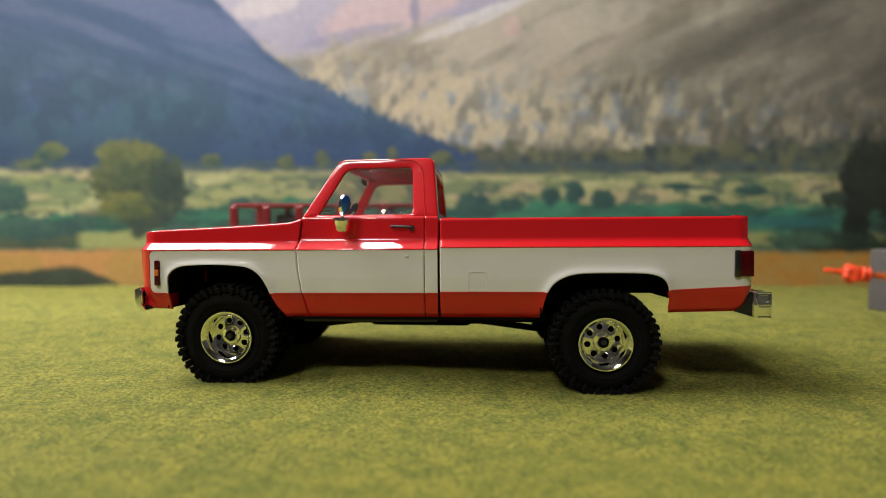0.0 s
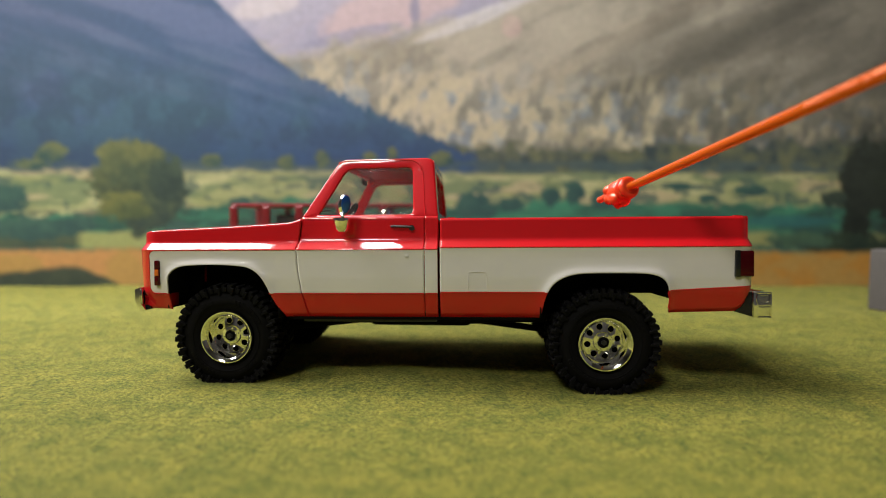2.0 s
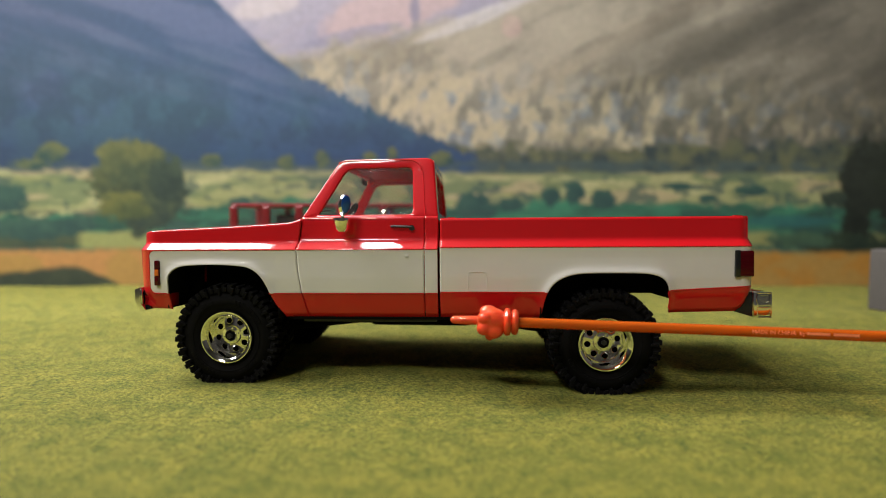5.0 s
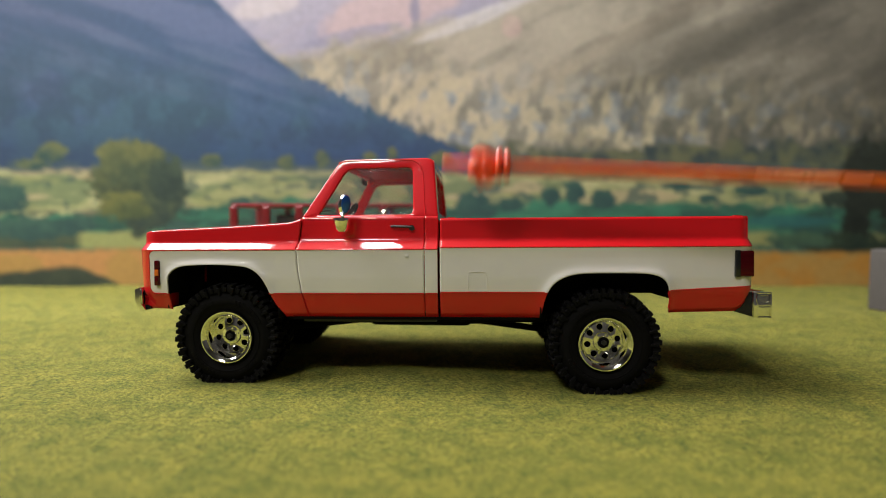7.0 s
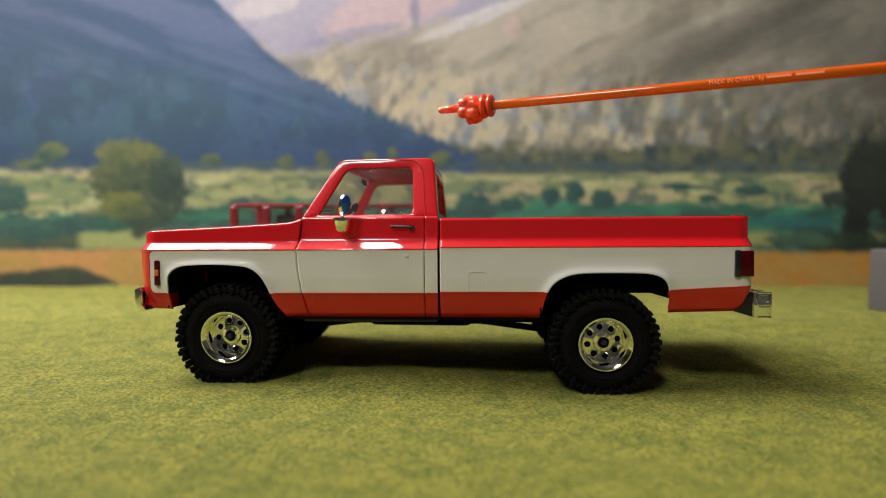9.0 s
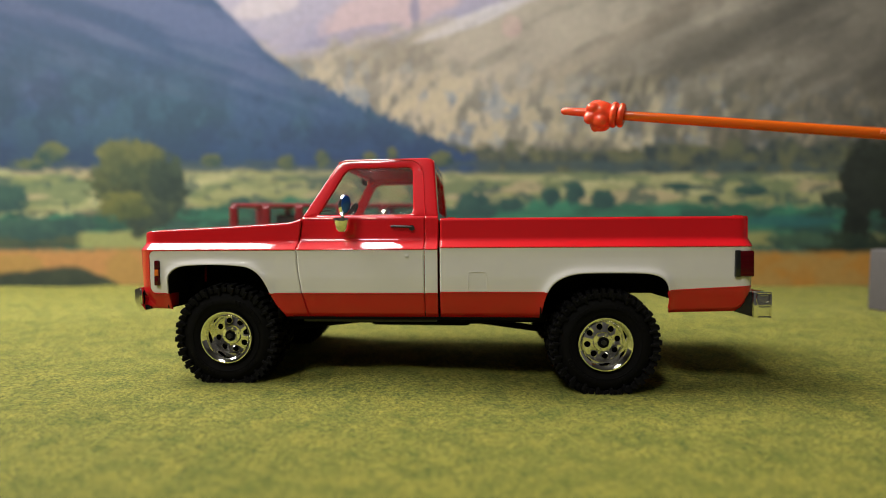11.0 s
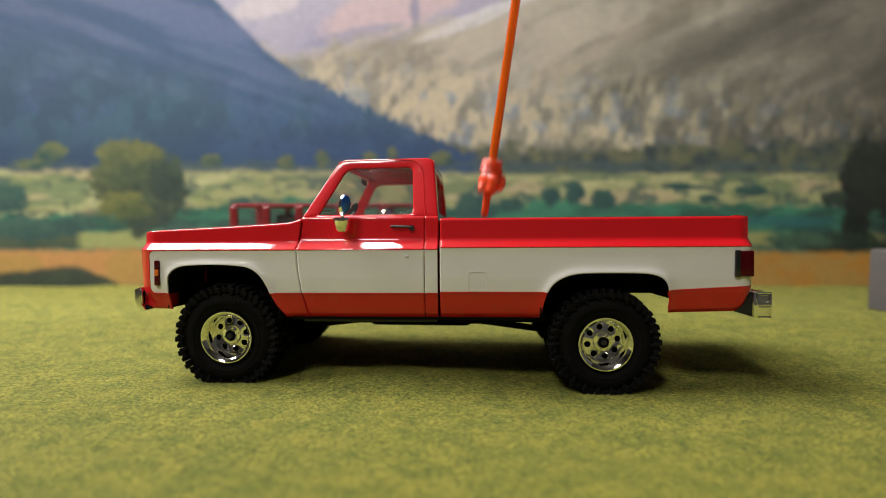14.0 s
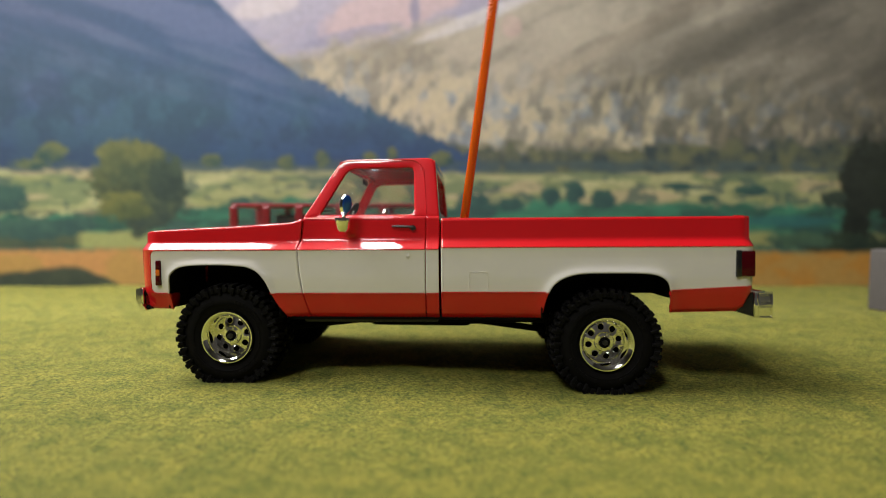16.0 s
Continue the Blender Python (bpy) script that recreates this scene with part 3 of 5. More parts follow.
def side_panel(name, left, right, top, shoulder, label=""):
    """An outer panel between two seam lines, both sides of the truck; its bands are maroon, white and red."""
    obs = []
    for s in (-1, 1):
        # distances along the panel, tight round the arches
        count = max(14, int((right(50) - left(50)) / 0.9))
        ts = {i / count for i in range(count + 1)}
        for x, _ in FRONT_ARCH + REAR_ARCH + [(-147 + 0.35 * k, 0) for k in range(36)]:
            t = (x - left(50)) / (right(50) - left(50))
            if 0 < t < 1:
                ts.add(t)
        ts = sorted(ts)
        ts = [t for k, t in enumerate(ts) if k in (0, len(ts) - 1) or (t - ts[k - 1]) * (right(50) - left(50)) > 0.03]
        cols = []
        for t in ts:
            col = []
            xm = left(50) + t * (right(50) - left(50))
            zb, zw, zt = bottom(xm), white_low(xm), top(xm)
            zs = [zb + (max(zw, zb) - zb) * k / 5 for k in range(6)]
            zr = white_top(xm)
            zs += [max(zw, zb) + (zr - max(zw, zb)) * k / 24 for k in range(25)]
            zs += [zr + (zt - zr) * (k / 18) ** 1.7 for k in range(19)]
            for z in zs:
                x = left(z) + t * (right(z) - left(z))
                col.append(Vector((x, s * half_width(x if abs(x - xm) < 0.6 else xm, z, shoulder), z)) * MM)
            cols.append(col)
        rows = list(map(list, zip(*cols)))
        bm = grid(rows, mats=[0] * 5 + [1] * 26 + [2] * 18)
        for f in bm.faces:
            c = f.calc_center_median() / MM
            if c.x < -137 and not in_white(c.x, c.z):
                f.material_index = 2
        bmesh.ops.dissolve_degenerate(bm, dist=2e-6, edges=bm.edges[:])
        bmesh.ops.remove_doubles(bm, verts=bm.verts[:], dist=2e-6)
        ob = part(name, bm, [RED, WHITE, RED], body, label, 40)
        sol = ob.modifiers.new("thickness", "SOLIDIFY")
        sol.thickness, sol.offset = 0.0011, -1
        obs.append(ob)
    return obs


def seam_front(z):
    return lerp(z, [(30, -57.2), (38, -59.2), (44, -60.5), (56, -62.2), (68, -62.9), (84, -61.0)])


# the floor pan and firewall carry everything that rocks with the body
bm = box(-0.060, 0.012, -0.050, 0.050, 0.030, 0.034, 0.001)
box(-0.061, -0.058, -0.050, 0.050, 0.034, 0.082, 0, 2, bm)
body = part("body", bm, [BLACK], truck, "black moulded floor pan and firewall")
BODY_SPACE.add(body.name)

side_panel("front_fender", lambda z: -147.6 + max(0, (60 - z)) * 0.05, lambda z: seam_front(z) - 0.18, lambda x: lerp(x, TOP_FRONT), 4.4)
side_panel("door", lambda z: seam_front(z) + 0.18, lambda z: 3.9, lambda x: 84.2, 5.6)
side_panel("cab_corner", lambda z: 4.25, lambda z: 10.9, lambda x: 84.2, 5.6)
side_panel("bed_side", lambda z: 12.1, lambda z: 173.3 - max(0, z - 70) * 0.05, lambda x: 82.8, 4.4)


for s in (-1, 1):
    y0, y1 = sorted((s * 0.0488, s * 0.0512))
    part("door_card", box(-0.0575, 0.0090, y0, y1, 0.034, 0.0838, 0.0008, 1), RED, body)


def strips():
    """Raised red trim along both edges of the white band."""
    for s in (-1, 1):
        for x0, x1 in ((-138.0, -63.2), (-62.6, 3.7), (4.4, 10.8), (12.3, 172.8)):
            for z0 in (67.0, 44.0):
                runs, run = [], []
                for i in range(int((x1 - x0) / 2.0) + 2):
                    x = min(x0 + i * 2.0, x1)
                    zz = white_top(x) if z0 > 60 else white_low(x)
                    if z0 < 60 and x < 0:
                        x = x + (2.6 if x0 < -60 and x < -60 else 0)
                    if zz > bottom(x) + 0.6:
                        run.append((x * MM, s * (half_width(x, zz, 5) - 0.05) * MM, zz * MM))
                    elif len(run) > 1:
                        runs.append(run)
                        run = []
                    else:
                        run = []
                runs.append(run)
                for r in runs:
                    if len(r) > 1:
                        part("trim_strip", tube(r, 0.00036, 8), RED, body)


strips()
for s in (-1, 1):
    line = []
    for cz, a0 in ((67.0 - WHITE_R, 90), (44.0 + WHITE_R, 180)):
        for k in range(9):
            a = radians(a0 + k * 11.25)
            x, z = WHITE_FRONT + WHITE_R + WHITE_R * math.cos(a), cz + WHITE_R * math.sin(a)
            line.append((x * MM, s * (half_width(x, z, 5) - 0.05) * MM, z * MM))
    line.append((-0.1322, s * (half_width(-132.2, 44, 5) - 0.05) * MM, 0.044))
    part("trim_strip", tube(line, 0.00036, 8), RED, body)

# ---- hood, grille, lamps ----
def hood():
    rows = []
    for i in range(61):
        x = -147.8 + i * (86.0 / 60)
        row = []
        for j in range(-44, 45):
            edge = half_width(x, lerp(x, TOP_FRONT), 4.4) - 0.1
            y = j / 44 * edge
            a = abs(y)
            z = lerp(x, TOP_FRONT)
            z += 1.1 * min(1, (edge - a) / 6) - 0.4 * (a / edge) ** 2
            z += 1.2 / (1 + math.exp((a - 26) / 0.9)) - 0.5 * math.exp(-((a - 31) / 3.5) ** 2)
            z -= 0.5 * math.exp(-((a - 46.6) / 0.4) ** 2)
            z -= 1.0 * max(0, (-144.6 - x) / 3.2) ** 2
            row.append((x * MM, y * MM, z * MM))
        rows.append(row)
    ob = part("hood", grid(rows), RED, body, "red hood with raised centre panel", 50)
    ob.modifiers.new("thickness", "SOLIDIFY").thickness = 0.001

    # black tubes laid in the grooves stand in for the shade of the panel gaps
    for side in (-1, 1):
        line = []
        for i in range(24):
            x = -143.5 + i * 3.4
            line.append((x * MM, side * 46.6 * MM, (lerp(x, TOP_FRONT) + 0.48) * MM))
        part("hood_gap", tube(line, 0.00028, 5), DARK, body)


hood()
part("grille", box(-0.1476, -0.143, -0.049, 0.049, 0.040, 0.0745, 0.0012), RED, body)
part("grille_mesh", box(-0.1482, -0.1474, -0.032, 0.032, 0.052, 0.070, 0.0004), CHROME, body)
for k in range(9):
    y = -0.030 + k * 0.0075
    part("grille_bar", box(-0.1486, -0.1480, y - 0.0006, y + 0.0006, 0.053, 0.069), GLOSSBLACK, body)
for s in (-1, 1):
    part("headlight", cylinder(0.0075, 0.0068, 0.003, 28, pose(-0.1482, s * 0.0405, 0.0620, 0, 90), None, 0.0006), LAMP_GLASS, body)
    part("turn_signal", box(-0.1496, -0.1469, s * 0.0435 - 0.0065, s * 0.0435 + 0.0065, 0.0500, 0.0535, 0.0006), AMBER, body)
    part("front_valance", box(-0.1468, -0.1315, s * 0.0500 - 0.0045, s * 0.0500 + 0.0040, 0.0365, 0.0440, 0.0012), RED, body)
    y0, y1 = sorted((s * 0.0560, s * 0.0590))
    lamp = part("side_marker", box(-0.1380, -0.1353, y0, y1, 0.0482, 0.0616, 0.0007), LENS_RED, body, "dark red side marker lamp")
    for z in (0.0492, 0.0534, 0.0576):
        y0, y1 = sorted((s * 0.0575, s * 0.05925))
        part("lens", box(-0.1377, -0.1356, y0, y1, z, z + 0.0034, 0.0004), AMBER if z > 0.053 and z < 0.056 else LENS_RED, lamp)


def bumper(name, rows, label, x_in):
    """A pressed chrome bar: rows of (x, half width, z) swept across the truck with rounded ends."""
    prof = []
    for k in range(-32, 33):
        t = k / 32
        w = max(0.0, abs(t) - 0.75) / 0.25
        ang = w * math.pi / 2
        out = min(abs(t), 0.75) / 0.75 * 0.93 + 0.07 * math.sin(ang)
        side = 1 if t > 0 else -1
        col = []
        for x, hw, z in rows:
            back = abs(x_in - x) * (1 - math.cos(ang))
            col.append(((x + math.copysign(back, x_in - x)) * MM, side * out * hw * MM, z * MM))
        prof.append(col)
    ob = part(name, grid(prof), CHROME, body, label, 30)
    ob.modifiers.new("thickness", "SOLIDIFY").thickness = 0.0014
    return ob


bumper("front_bumper", [(-147.8, 56.2, 46.6), (-149.6, 57, 46.7), (-150.2, 57.3, 45.8), (-150.0, 57.3, 42.8), (-148.6, 57, 38.2), (-147.0, 56.6, 35.0), (-145.4, 56.2, 34.6)], "curved chrome front bumper", -145.8)
for s in (-1, 1):
    bm = bmesh.new()
    ends = [[bm.verts.new(((x + inset) * MM, s * y * MM, z * MM)) for x, z in ((-149.2, 46.2), (-146.6, 47.0), (-146.3, 39.0), (-143.6, 35.2), (-146.6, 35.0), (-149.0, 40.2))] for y, inset in ((53.6, 0.0), (57.6, 0.0), (58.4, 0.5))]
    for k in range(6):
        for a, b in zip(ends, ends[1:]):
            bm.faces.new((a[k], a[(k + 1) % 6], b[(k + 1) % 6], b[k]))
    bm.faces.new(ends[0])
    bm.faces.new(ends[-1])
    part("bumper_end", bm, CHROME, body, "chrome bumper corner", 25)
part("bumper_bracket", box(-0.1486, -0.1425, -0.0545, 0.0545, 0.0350, 0.0456, 0.0012, 2), GLOSSBLACK, body, "black inner face of the bumper")
rb = bumper("rear_bumper", [(173.6, 53, 44.6), (182.2, 54.5, 44.4), (182.9, 54.8, 43.6), (182.6, 54.8, 38.4), (183.1, 54.8, 37.6), (182.7, 54.8, 32.4), (181.6, 54.5, 31.8), (176.5, 53.5, 33.0)], "chrome rear step bumper with tread plate", 174.5)
for s in (-1, 1):
    y0, y1 = sorted((s * 0.0535, s * 0.0553))
    bm = box(0.1745, 0.1832, y0, y1, 0.0320, 0.0444, 0.0007)
    box(0.1755, 0.1824, s * 0.0550 - 0.0006, s * 0.0550 + 0.0006, 0.0390, 0.0432, 0.0005, 1, bm)
    part("bumper_end", bm, CHROME, rb)
    for x0, x1, z0, z1 in ((0.1762, 0.1836, 0.0438, 0.0447), (0.1762, 0.1838, 0.0366, 0.0374), (0.1766, 0.1836, 0.0316, 0.0323), (0.1762, 0.1769, 0.0323, 0.0438), (0.1827, 0.1836, 0.0323, 0.0438)):
        y0, y1 = sorted((s * 0.0548, s * 0.0559))
        part("bumper_rib", box(x0, x1, y0, y1, z0, z1, 0.0003, 2), CHROME, rb)
    bm = bmesh.new()
    pts = [(165.6, 34.6), (172.6, 44.6), (175.4, 44.4), (175.4, 31.8)]
    lo = [bm.verts.new((x * MM, s * 0.0470, z * MM)) for x, z in pts]
    hi = [bm.verts.new((x * MM, s * 0.0538, z * MM)) for x, z in pts]
    bm.faces.new(lo)
    bm.faces.new(hi)
    for k in range(4):
        bm.faces.new((lo[k], lo[(k + 1) % 4], hi[(k + 1) % 4], hi[k]))
    part("bumper_bracket", bm, GLOSSBLACK, rb)
bm = bmesh.new()
for i in range(5):
    for j in range(44):
        cylinder(0.00055, 0.0002, 0.0004, 4, pose(0.1752 + i * 0.0015, -0.0515 + j * 0.0024 + (i % 2) * 0.0012, 0.04485), bm)
part("tread_plate", bm, CHROME, rb)

for s in (-1, 1):
    y0, y1 = sorted((s * 0.0530, s * 0.0588))
    lamp = part("taillight", box(0.1640, 0.1731, y0, y1, 0.0526, 0.0656, 0.0008), LENS_RED, body, "dark red ribbed taillight")
    for k in range(9):
        z = 0.0534 + k * 0.0013
        y0, y1 = sorted((s * 0.0582, s * 0.05888))
        part("lens_rib", box(0.1646, 0.1726, y0, y1, z, z + 0.0009, 0.0002, 1), LENS_RED, lamp)
    y0, y1 = sorted((s * 0.0560, s * 0.0590))
    part("bezel", box(0.1634, 0.1661, y0, y1, 0.0524, 0.0658, 0.0005), GLOSSBLACK, lamp, "black inner edge")

# ---- cab: window frames, roof, glass, inside ----
OUTER = [(-61.3, 83.9), (-60.6, 85.0), (-44.6, 112.6), (-42.4, 114.9), (-39.6, 115.9), (4.6, 116.3), (7.0, 115.5), (8.0, 113.6), (9.6, 100.0), (10.9, 83.9)]
INNER = [(-52.6, 85.3), (-52.0, 86.6), (-40.6, 107.6), (-38.4, 109.9), (-35.2, 110.9), (-6.0, 111.2), (-4.0, 110.6), (-3.1, 108.6), (-2.3, 88.0), (-3.0, 86.0), (-5.0, 85.3)]


def ray_out(poly, c, a):
    """Where a ray from c at the angle a leaves a polygon."""
    d = (math.cos(a), math.sin(a))
    best = 0
    for (x0, y0), (x1, y1) in zip(poly, poly[1:] + poly[:1]):
        ex, ey = x1 - x0, y1 - y0
        det = d[0] * -ey + d[1] * ex
        if abs(det) < 1e-9:
            continue
        qx, qy = x0 - c[0], y0 - c[1]
        t = (qx * -ey + qy * ex) / det
        u = (d[0] * qy - d[1] * qx) / det
        if t > 0 and -1e-6 <= u <= 1 + 1e-6:
            best = max(best, t)
    return c[0] + best * d[0], c[1] + best * d[1]


def ring_frame(outer, inner, c, place, thick, n=200, bulge=0.35):
    """A frame between two outlines; place(u, v, w) sets a point of it in space, w inward."""
    angles = sorted([2 * math.pi * k / n for k in range(n)] + [math.atan2(p[1] - c[1], p[0] - c[0]) % (2 * math.pi) for p in outer + inner])
    o = [ray_out(outer, c, a) for a in angles]
    i = [ray_out(inner, c, a) for a in angles]
    rows = []
    for k, w in ((0.0, thick), (0.0, bulge), (0.04, 0.08), (0.09, 0.0), (0.91, 0.0), (0.96, 0.12), (1.0, 0.5), (1.0, thick)):
        rows.append([place(p[0] + (q[0] - p[0]) * k, p[1] + (q[1] - p[1]) * k, w) for p, q in zip(o, i)])
    rows.append(rows[0])
    bm = grid(rows, closed=True)
    bmesh.ops.remove_doubles(bm, verts=bm.verts[:], dist=1e-6)
    return bm


def sheet(bm, loops):
    """A thin pane between two outlines."""
    a, b = [[bm.verts.new(p) for p in loop] for loop in loops]
    bm.faces.new(a)
    bm.faces.new(b[::-1])
    for k in range(len(a)):
        bm.faces.new((a[k], b[k], b[(k + 1) % len(a)], a[(k + 1) % len(a)]))


def cab_y(z):
    return 52.4 - (z - 84) * 0.295


for s in (-1, 1):
    part("window_frame", ring_frame(OUTER, INNER, (-22, 98), lambda u, v, w: Vector((u, s * (cab_y(v) - w), v)) * MM, 2.2), RED, body, angle=50)
    bm = bmesh.new()
    sheet(bm, [[Vector((u, s * (cab_y(v) - 1.1 - w), v)) * MM for u, v in INNER] for w in (0, 0.4)])
    pane = part("side_window", bm, GLASS, body, "clear plastic side window")
    pane.visible_shadow = False
    rail = [(-43.6, 113.0), (-41.6, 114.5), (-38.6, 115.1), (-20, 115.5), (-6, 115.4), (-2.2, 114.6), (0.4, 112.6), (1.6, 110.0)]
    part("drip_rail", tube([Vector((u, s * (cab_y(v) + 0.05), v)) * MM for u, v in smooth(rail, 4)], 0.00045, 8), RED, body)
    # the door's rear seam runs on up the pillar
    part("door_seam", tube([Vector((u, s * (cab_y(v) + 0.02), v)) * MM for u, v in ((4.1, 84.2), (3.4, 96), (2.2, 110))], 0.00022, 5), RED, body)


def roof():
    rows = []
    for i in range(31):
        x = -43.6 + i * 52.0 / 30
        row = []
        for j in range(-30, 31):
            t = j / 30
            z = 116.0 + 1.5 * (1 - t * t) - 1.7 * max(0, (abs(t) - 0.9) / 0.1) ** 2
            z -= 2.6 * max(0, (-37 - x) / 6.6) ** 2 + 1.8 * max(0, (x - 4.5) / 3.9) ** 2
            row.append((x * MM, t * 43.0 * MM, z * MM))
        rows.append(row)
    ob = part("roof", grid(rows), RED, body, "red cab roof", 60)
    ob.modifiers.new("thickness", "SOLIDIFY").thickness = 0.0016


roof()


def rear_x(v):
    return 10.9 - (v - 84) * 0.085


BACK_O = [(-51, 68), (51, 68), (51.8, 84), (43.4, 112.4), (41, 115.2), (-41, 115.2), (-43.4, 112.4), (-51.8, 84)]
BACK_I = [(-38, 87.2), (38, 87.2), (39.5, 89), (36.4, 107.5), (34.6, 109.4), (-34.6, 109.4), (-36.4, 107.5), (-39.5, 89)]
part("rear_wall", ring_frame(BACK_O, BACK_I, (0, 96), lambda u, v, w: Vector((rear_x(v) - w, u, v)) * MM, 4.2), RED, body, angle=50)
part("rear_wall_panel", box(0.0088, 0.0106, -0.0505, 0.0505, 0.034, 0.0685, 0.0004), RED, body)


def pane_between(name, corners, label):
    bm = bmesh.new()
    sheet(bm, [[Vector((c[0] + w, c[1], c[2])) * MM for c in corners] for w in (0, 0.4)])
    ob = part(name, bm, GLASS, body, label)
    ob.visible_shadow = False


pane_between("rear_window", [(rear_x(87) - 1, -39, 87), (rear_x(87) - 1, 39, 87), (rear_x(109.5) - 1, 36, 109.5), (rear_x(109.5) - 1, -36, 109.5)], "clear plastic rear window")
pane_between("windscreen", [(-59.0, -50, 84.2), (-59.0, 50, 84.2), (-42.6, 42, 113.4), (-42.6, -42, 113.4)], "clear raked windscreen")
part("windscreen_header", box(-0.0445, -0.0395, -0.0415, 0.0415, 0.1125, 0.1152, 0.0008), RED, body)
part("cowl", box(-0.0635, -0.0565, -0.0505, 0.0505, 0.0800, 0.0836, 0.0012), RED, body)
for s, y in ((-1, -0.040), (1, 0.010)):
    part("wiper", tube([(-0.0590, y, 0.0852), (-0.0570, y + 0.006, 0.0884), (-0.0560, y + 0.026, 0.0900)], 0.0005, 6), BLACK, body)
bm = box(-0.0565, -0.0420, -0.0480, 0.0480, 0.0680, 0.0850, 0.003, 3)
dash = part("dashboard", bm, BLACK, body, "black moulded dashboard")
part("instrument_panel", box(-0.0428, -0.0410, -0.0400, -0.0120, 0.0725, 0.0820, 0.0008), STEEL, dash)
bm = lathe([(0.0066 + 0.0008 * math.cos(a), 0.0009 * math.sin(a)) for a in [2 * math.pi * k / 10 for k in range(10)]], 40, None, True)
for k in range(3):
    a = radians(90 + 120 * k)
    tube([(0, 0, 0), (0.0065 * math.cos(a), 0.0, 0.0065 * math.sin(a))], 0.0007, 6, bm)
cylinder(0.0022, 0.0018, 0.0016, 16, pose(0, 0, 0, 90), bm)
part("steering_wheel", bm, BLACK, body, "black three-spoke steering wheel", at=pose(-0.0419, -0.0245, 0.0874, 0, 0, 90) @ pose(0, 0, 0, 32))
part("steering_column", tube([(-0.0440, -0.0245, 0.0800), (-0.0419, -0.0245, 0.0874)], 0.0013, 8), STEEL, body)
bench = part("bench_seat", box(-0.0250, 0.0035, -0.0440, 0.0440, 0.0480, 0.0600, 0.003, 3), SEAT, body, "dark grey bench seat")
part("seat_back", box(-0.0005, 0.0060, -0.0440, 0.0440, 0.0580, 0.0745, 0.0025, 3), SEAT, bench)
part("rear_view_mirror", box(-0.0395, -0.0380, -0.0060, 0.0060, 0.1065, 0.1100, 0.0007), BLACK, body)


def wing_mirror(s):
    """A chrome sail mirror: cup-shaped foot, stem, upright oval head."""
    bm = lathe([(0.0000, 0.0074), (0.0022, 0.0071), (0.0034, 0.0058), (0.0041, 0.0030), (0.0046, 0.0006), (0.0045, 0.0000), (0.0034, 0.0003), (0.0, 0.0008)], 28)
    bmesh.ops.transform(bm, matrix=pose(0, 0, 0, -90), verts=bm.verts[:])
    foot = part("mirror", bm, CHROME, body, "chrome wing mirror on a cup-shaped foot", at=pose(-0.0378, s * 0.0615, 0.0832))
    part("mirror_arm", tube([(0, -s * 0.009, -0.0060), (0, -s * 0.0035, -0.0050)], 0.0013, 10), CHROME, foot)
    part("stem", tube([(0.0, 0, -0.0015), (0.0008, 0, 0.0030)], 0.0009, 10), CHROME, foot)
    head = bmesh.new()
    bmesh.ops.create_uvsphere(head, u_segments=28, v_segments=18, radius=1, matrix=Matrix.Diagonal((0.0032, 0.0036, 0.0058, 1)))
    part("mirror_head", head, CHROME, foot, at=pose(0.0012, 0, 0.0066, 0, 8, 0))
    bm = bmesh.new()
    bmesh.ops.create_uvsphere(bm, u_segments=24, v_segments=14, radius=1, matrix=Matrix.Diagonal((0.0007, 0.0027, 0.0046, 1)))
    part("mirror_glass", bm, BLUE_GLASS, foot, "blue mirror glass", at=pose(0.0028, s * 0.0025, 0.0068, 0, 8, s * 48))


wing_mirror(-1)
wing_mirror(1)
for s in (-1, 1):
    yy = half_width(-7, 78.6, 6.0) * MM
    bm = tube([(-0.0138, s * (yy + 0.0006), 0.0789), (-0.0128, s * (yy + 0.0013), 0.0790), (-0.0060, s * (yy + 0.0014), 0.0788), (-0.0030, s * (yy + 0.0011), 0.0784)], [0.0005, 0.0006, 0.0007, 0.0008], 8)
    cylinder(0.0015, 0.0012, 0.0016, 18, pose(-0.0028, s * (yy + 0.0006), 0.0781, s * 90), bm)
    part("door_handle", bm, BLACK, body, "black door handle")
    yl = half_width(-5, 63.6, 6.0) * MM
    bm = cylinder(0.0011, 0.0010, 0.0005, 18, pose(-0.0051, s * (yl + 0.0001), 0.0636, 90), None, 0.0001)
    cylinder(0.00045, 0.0004, 0.0004, 12, pose(-0.0051, s * (yl + 0.0004), 0.0636, 90), bm)
    part("door_lock", bm, WHITE, body)
    pts = []
    for cx, cz, a0 in ((35.2, 54.0, 0), (27.8, 54.0, 90), (27.8, 46.3, 180), (35.2, 46.3, 270)):
        for k in range(5):
            a = radians(a0 + k * 22.5)
            x, z = cx + 1.1 * math.cos(a), cz + 1.1 * math.sin(a)
            pts.append((x * MM, s * (half_width(x, z, 5) + 0.03) * MM, z * MM))
    part("fuel_flap", tube(pts + pts[:1], 0.00018, 5, caps=False), WHITE, body, "square fuel flap outline")

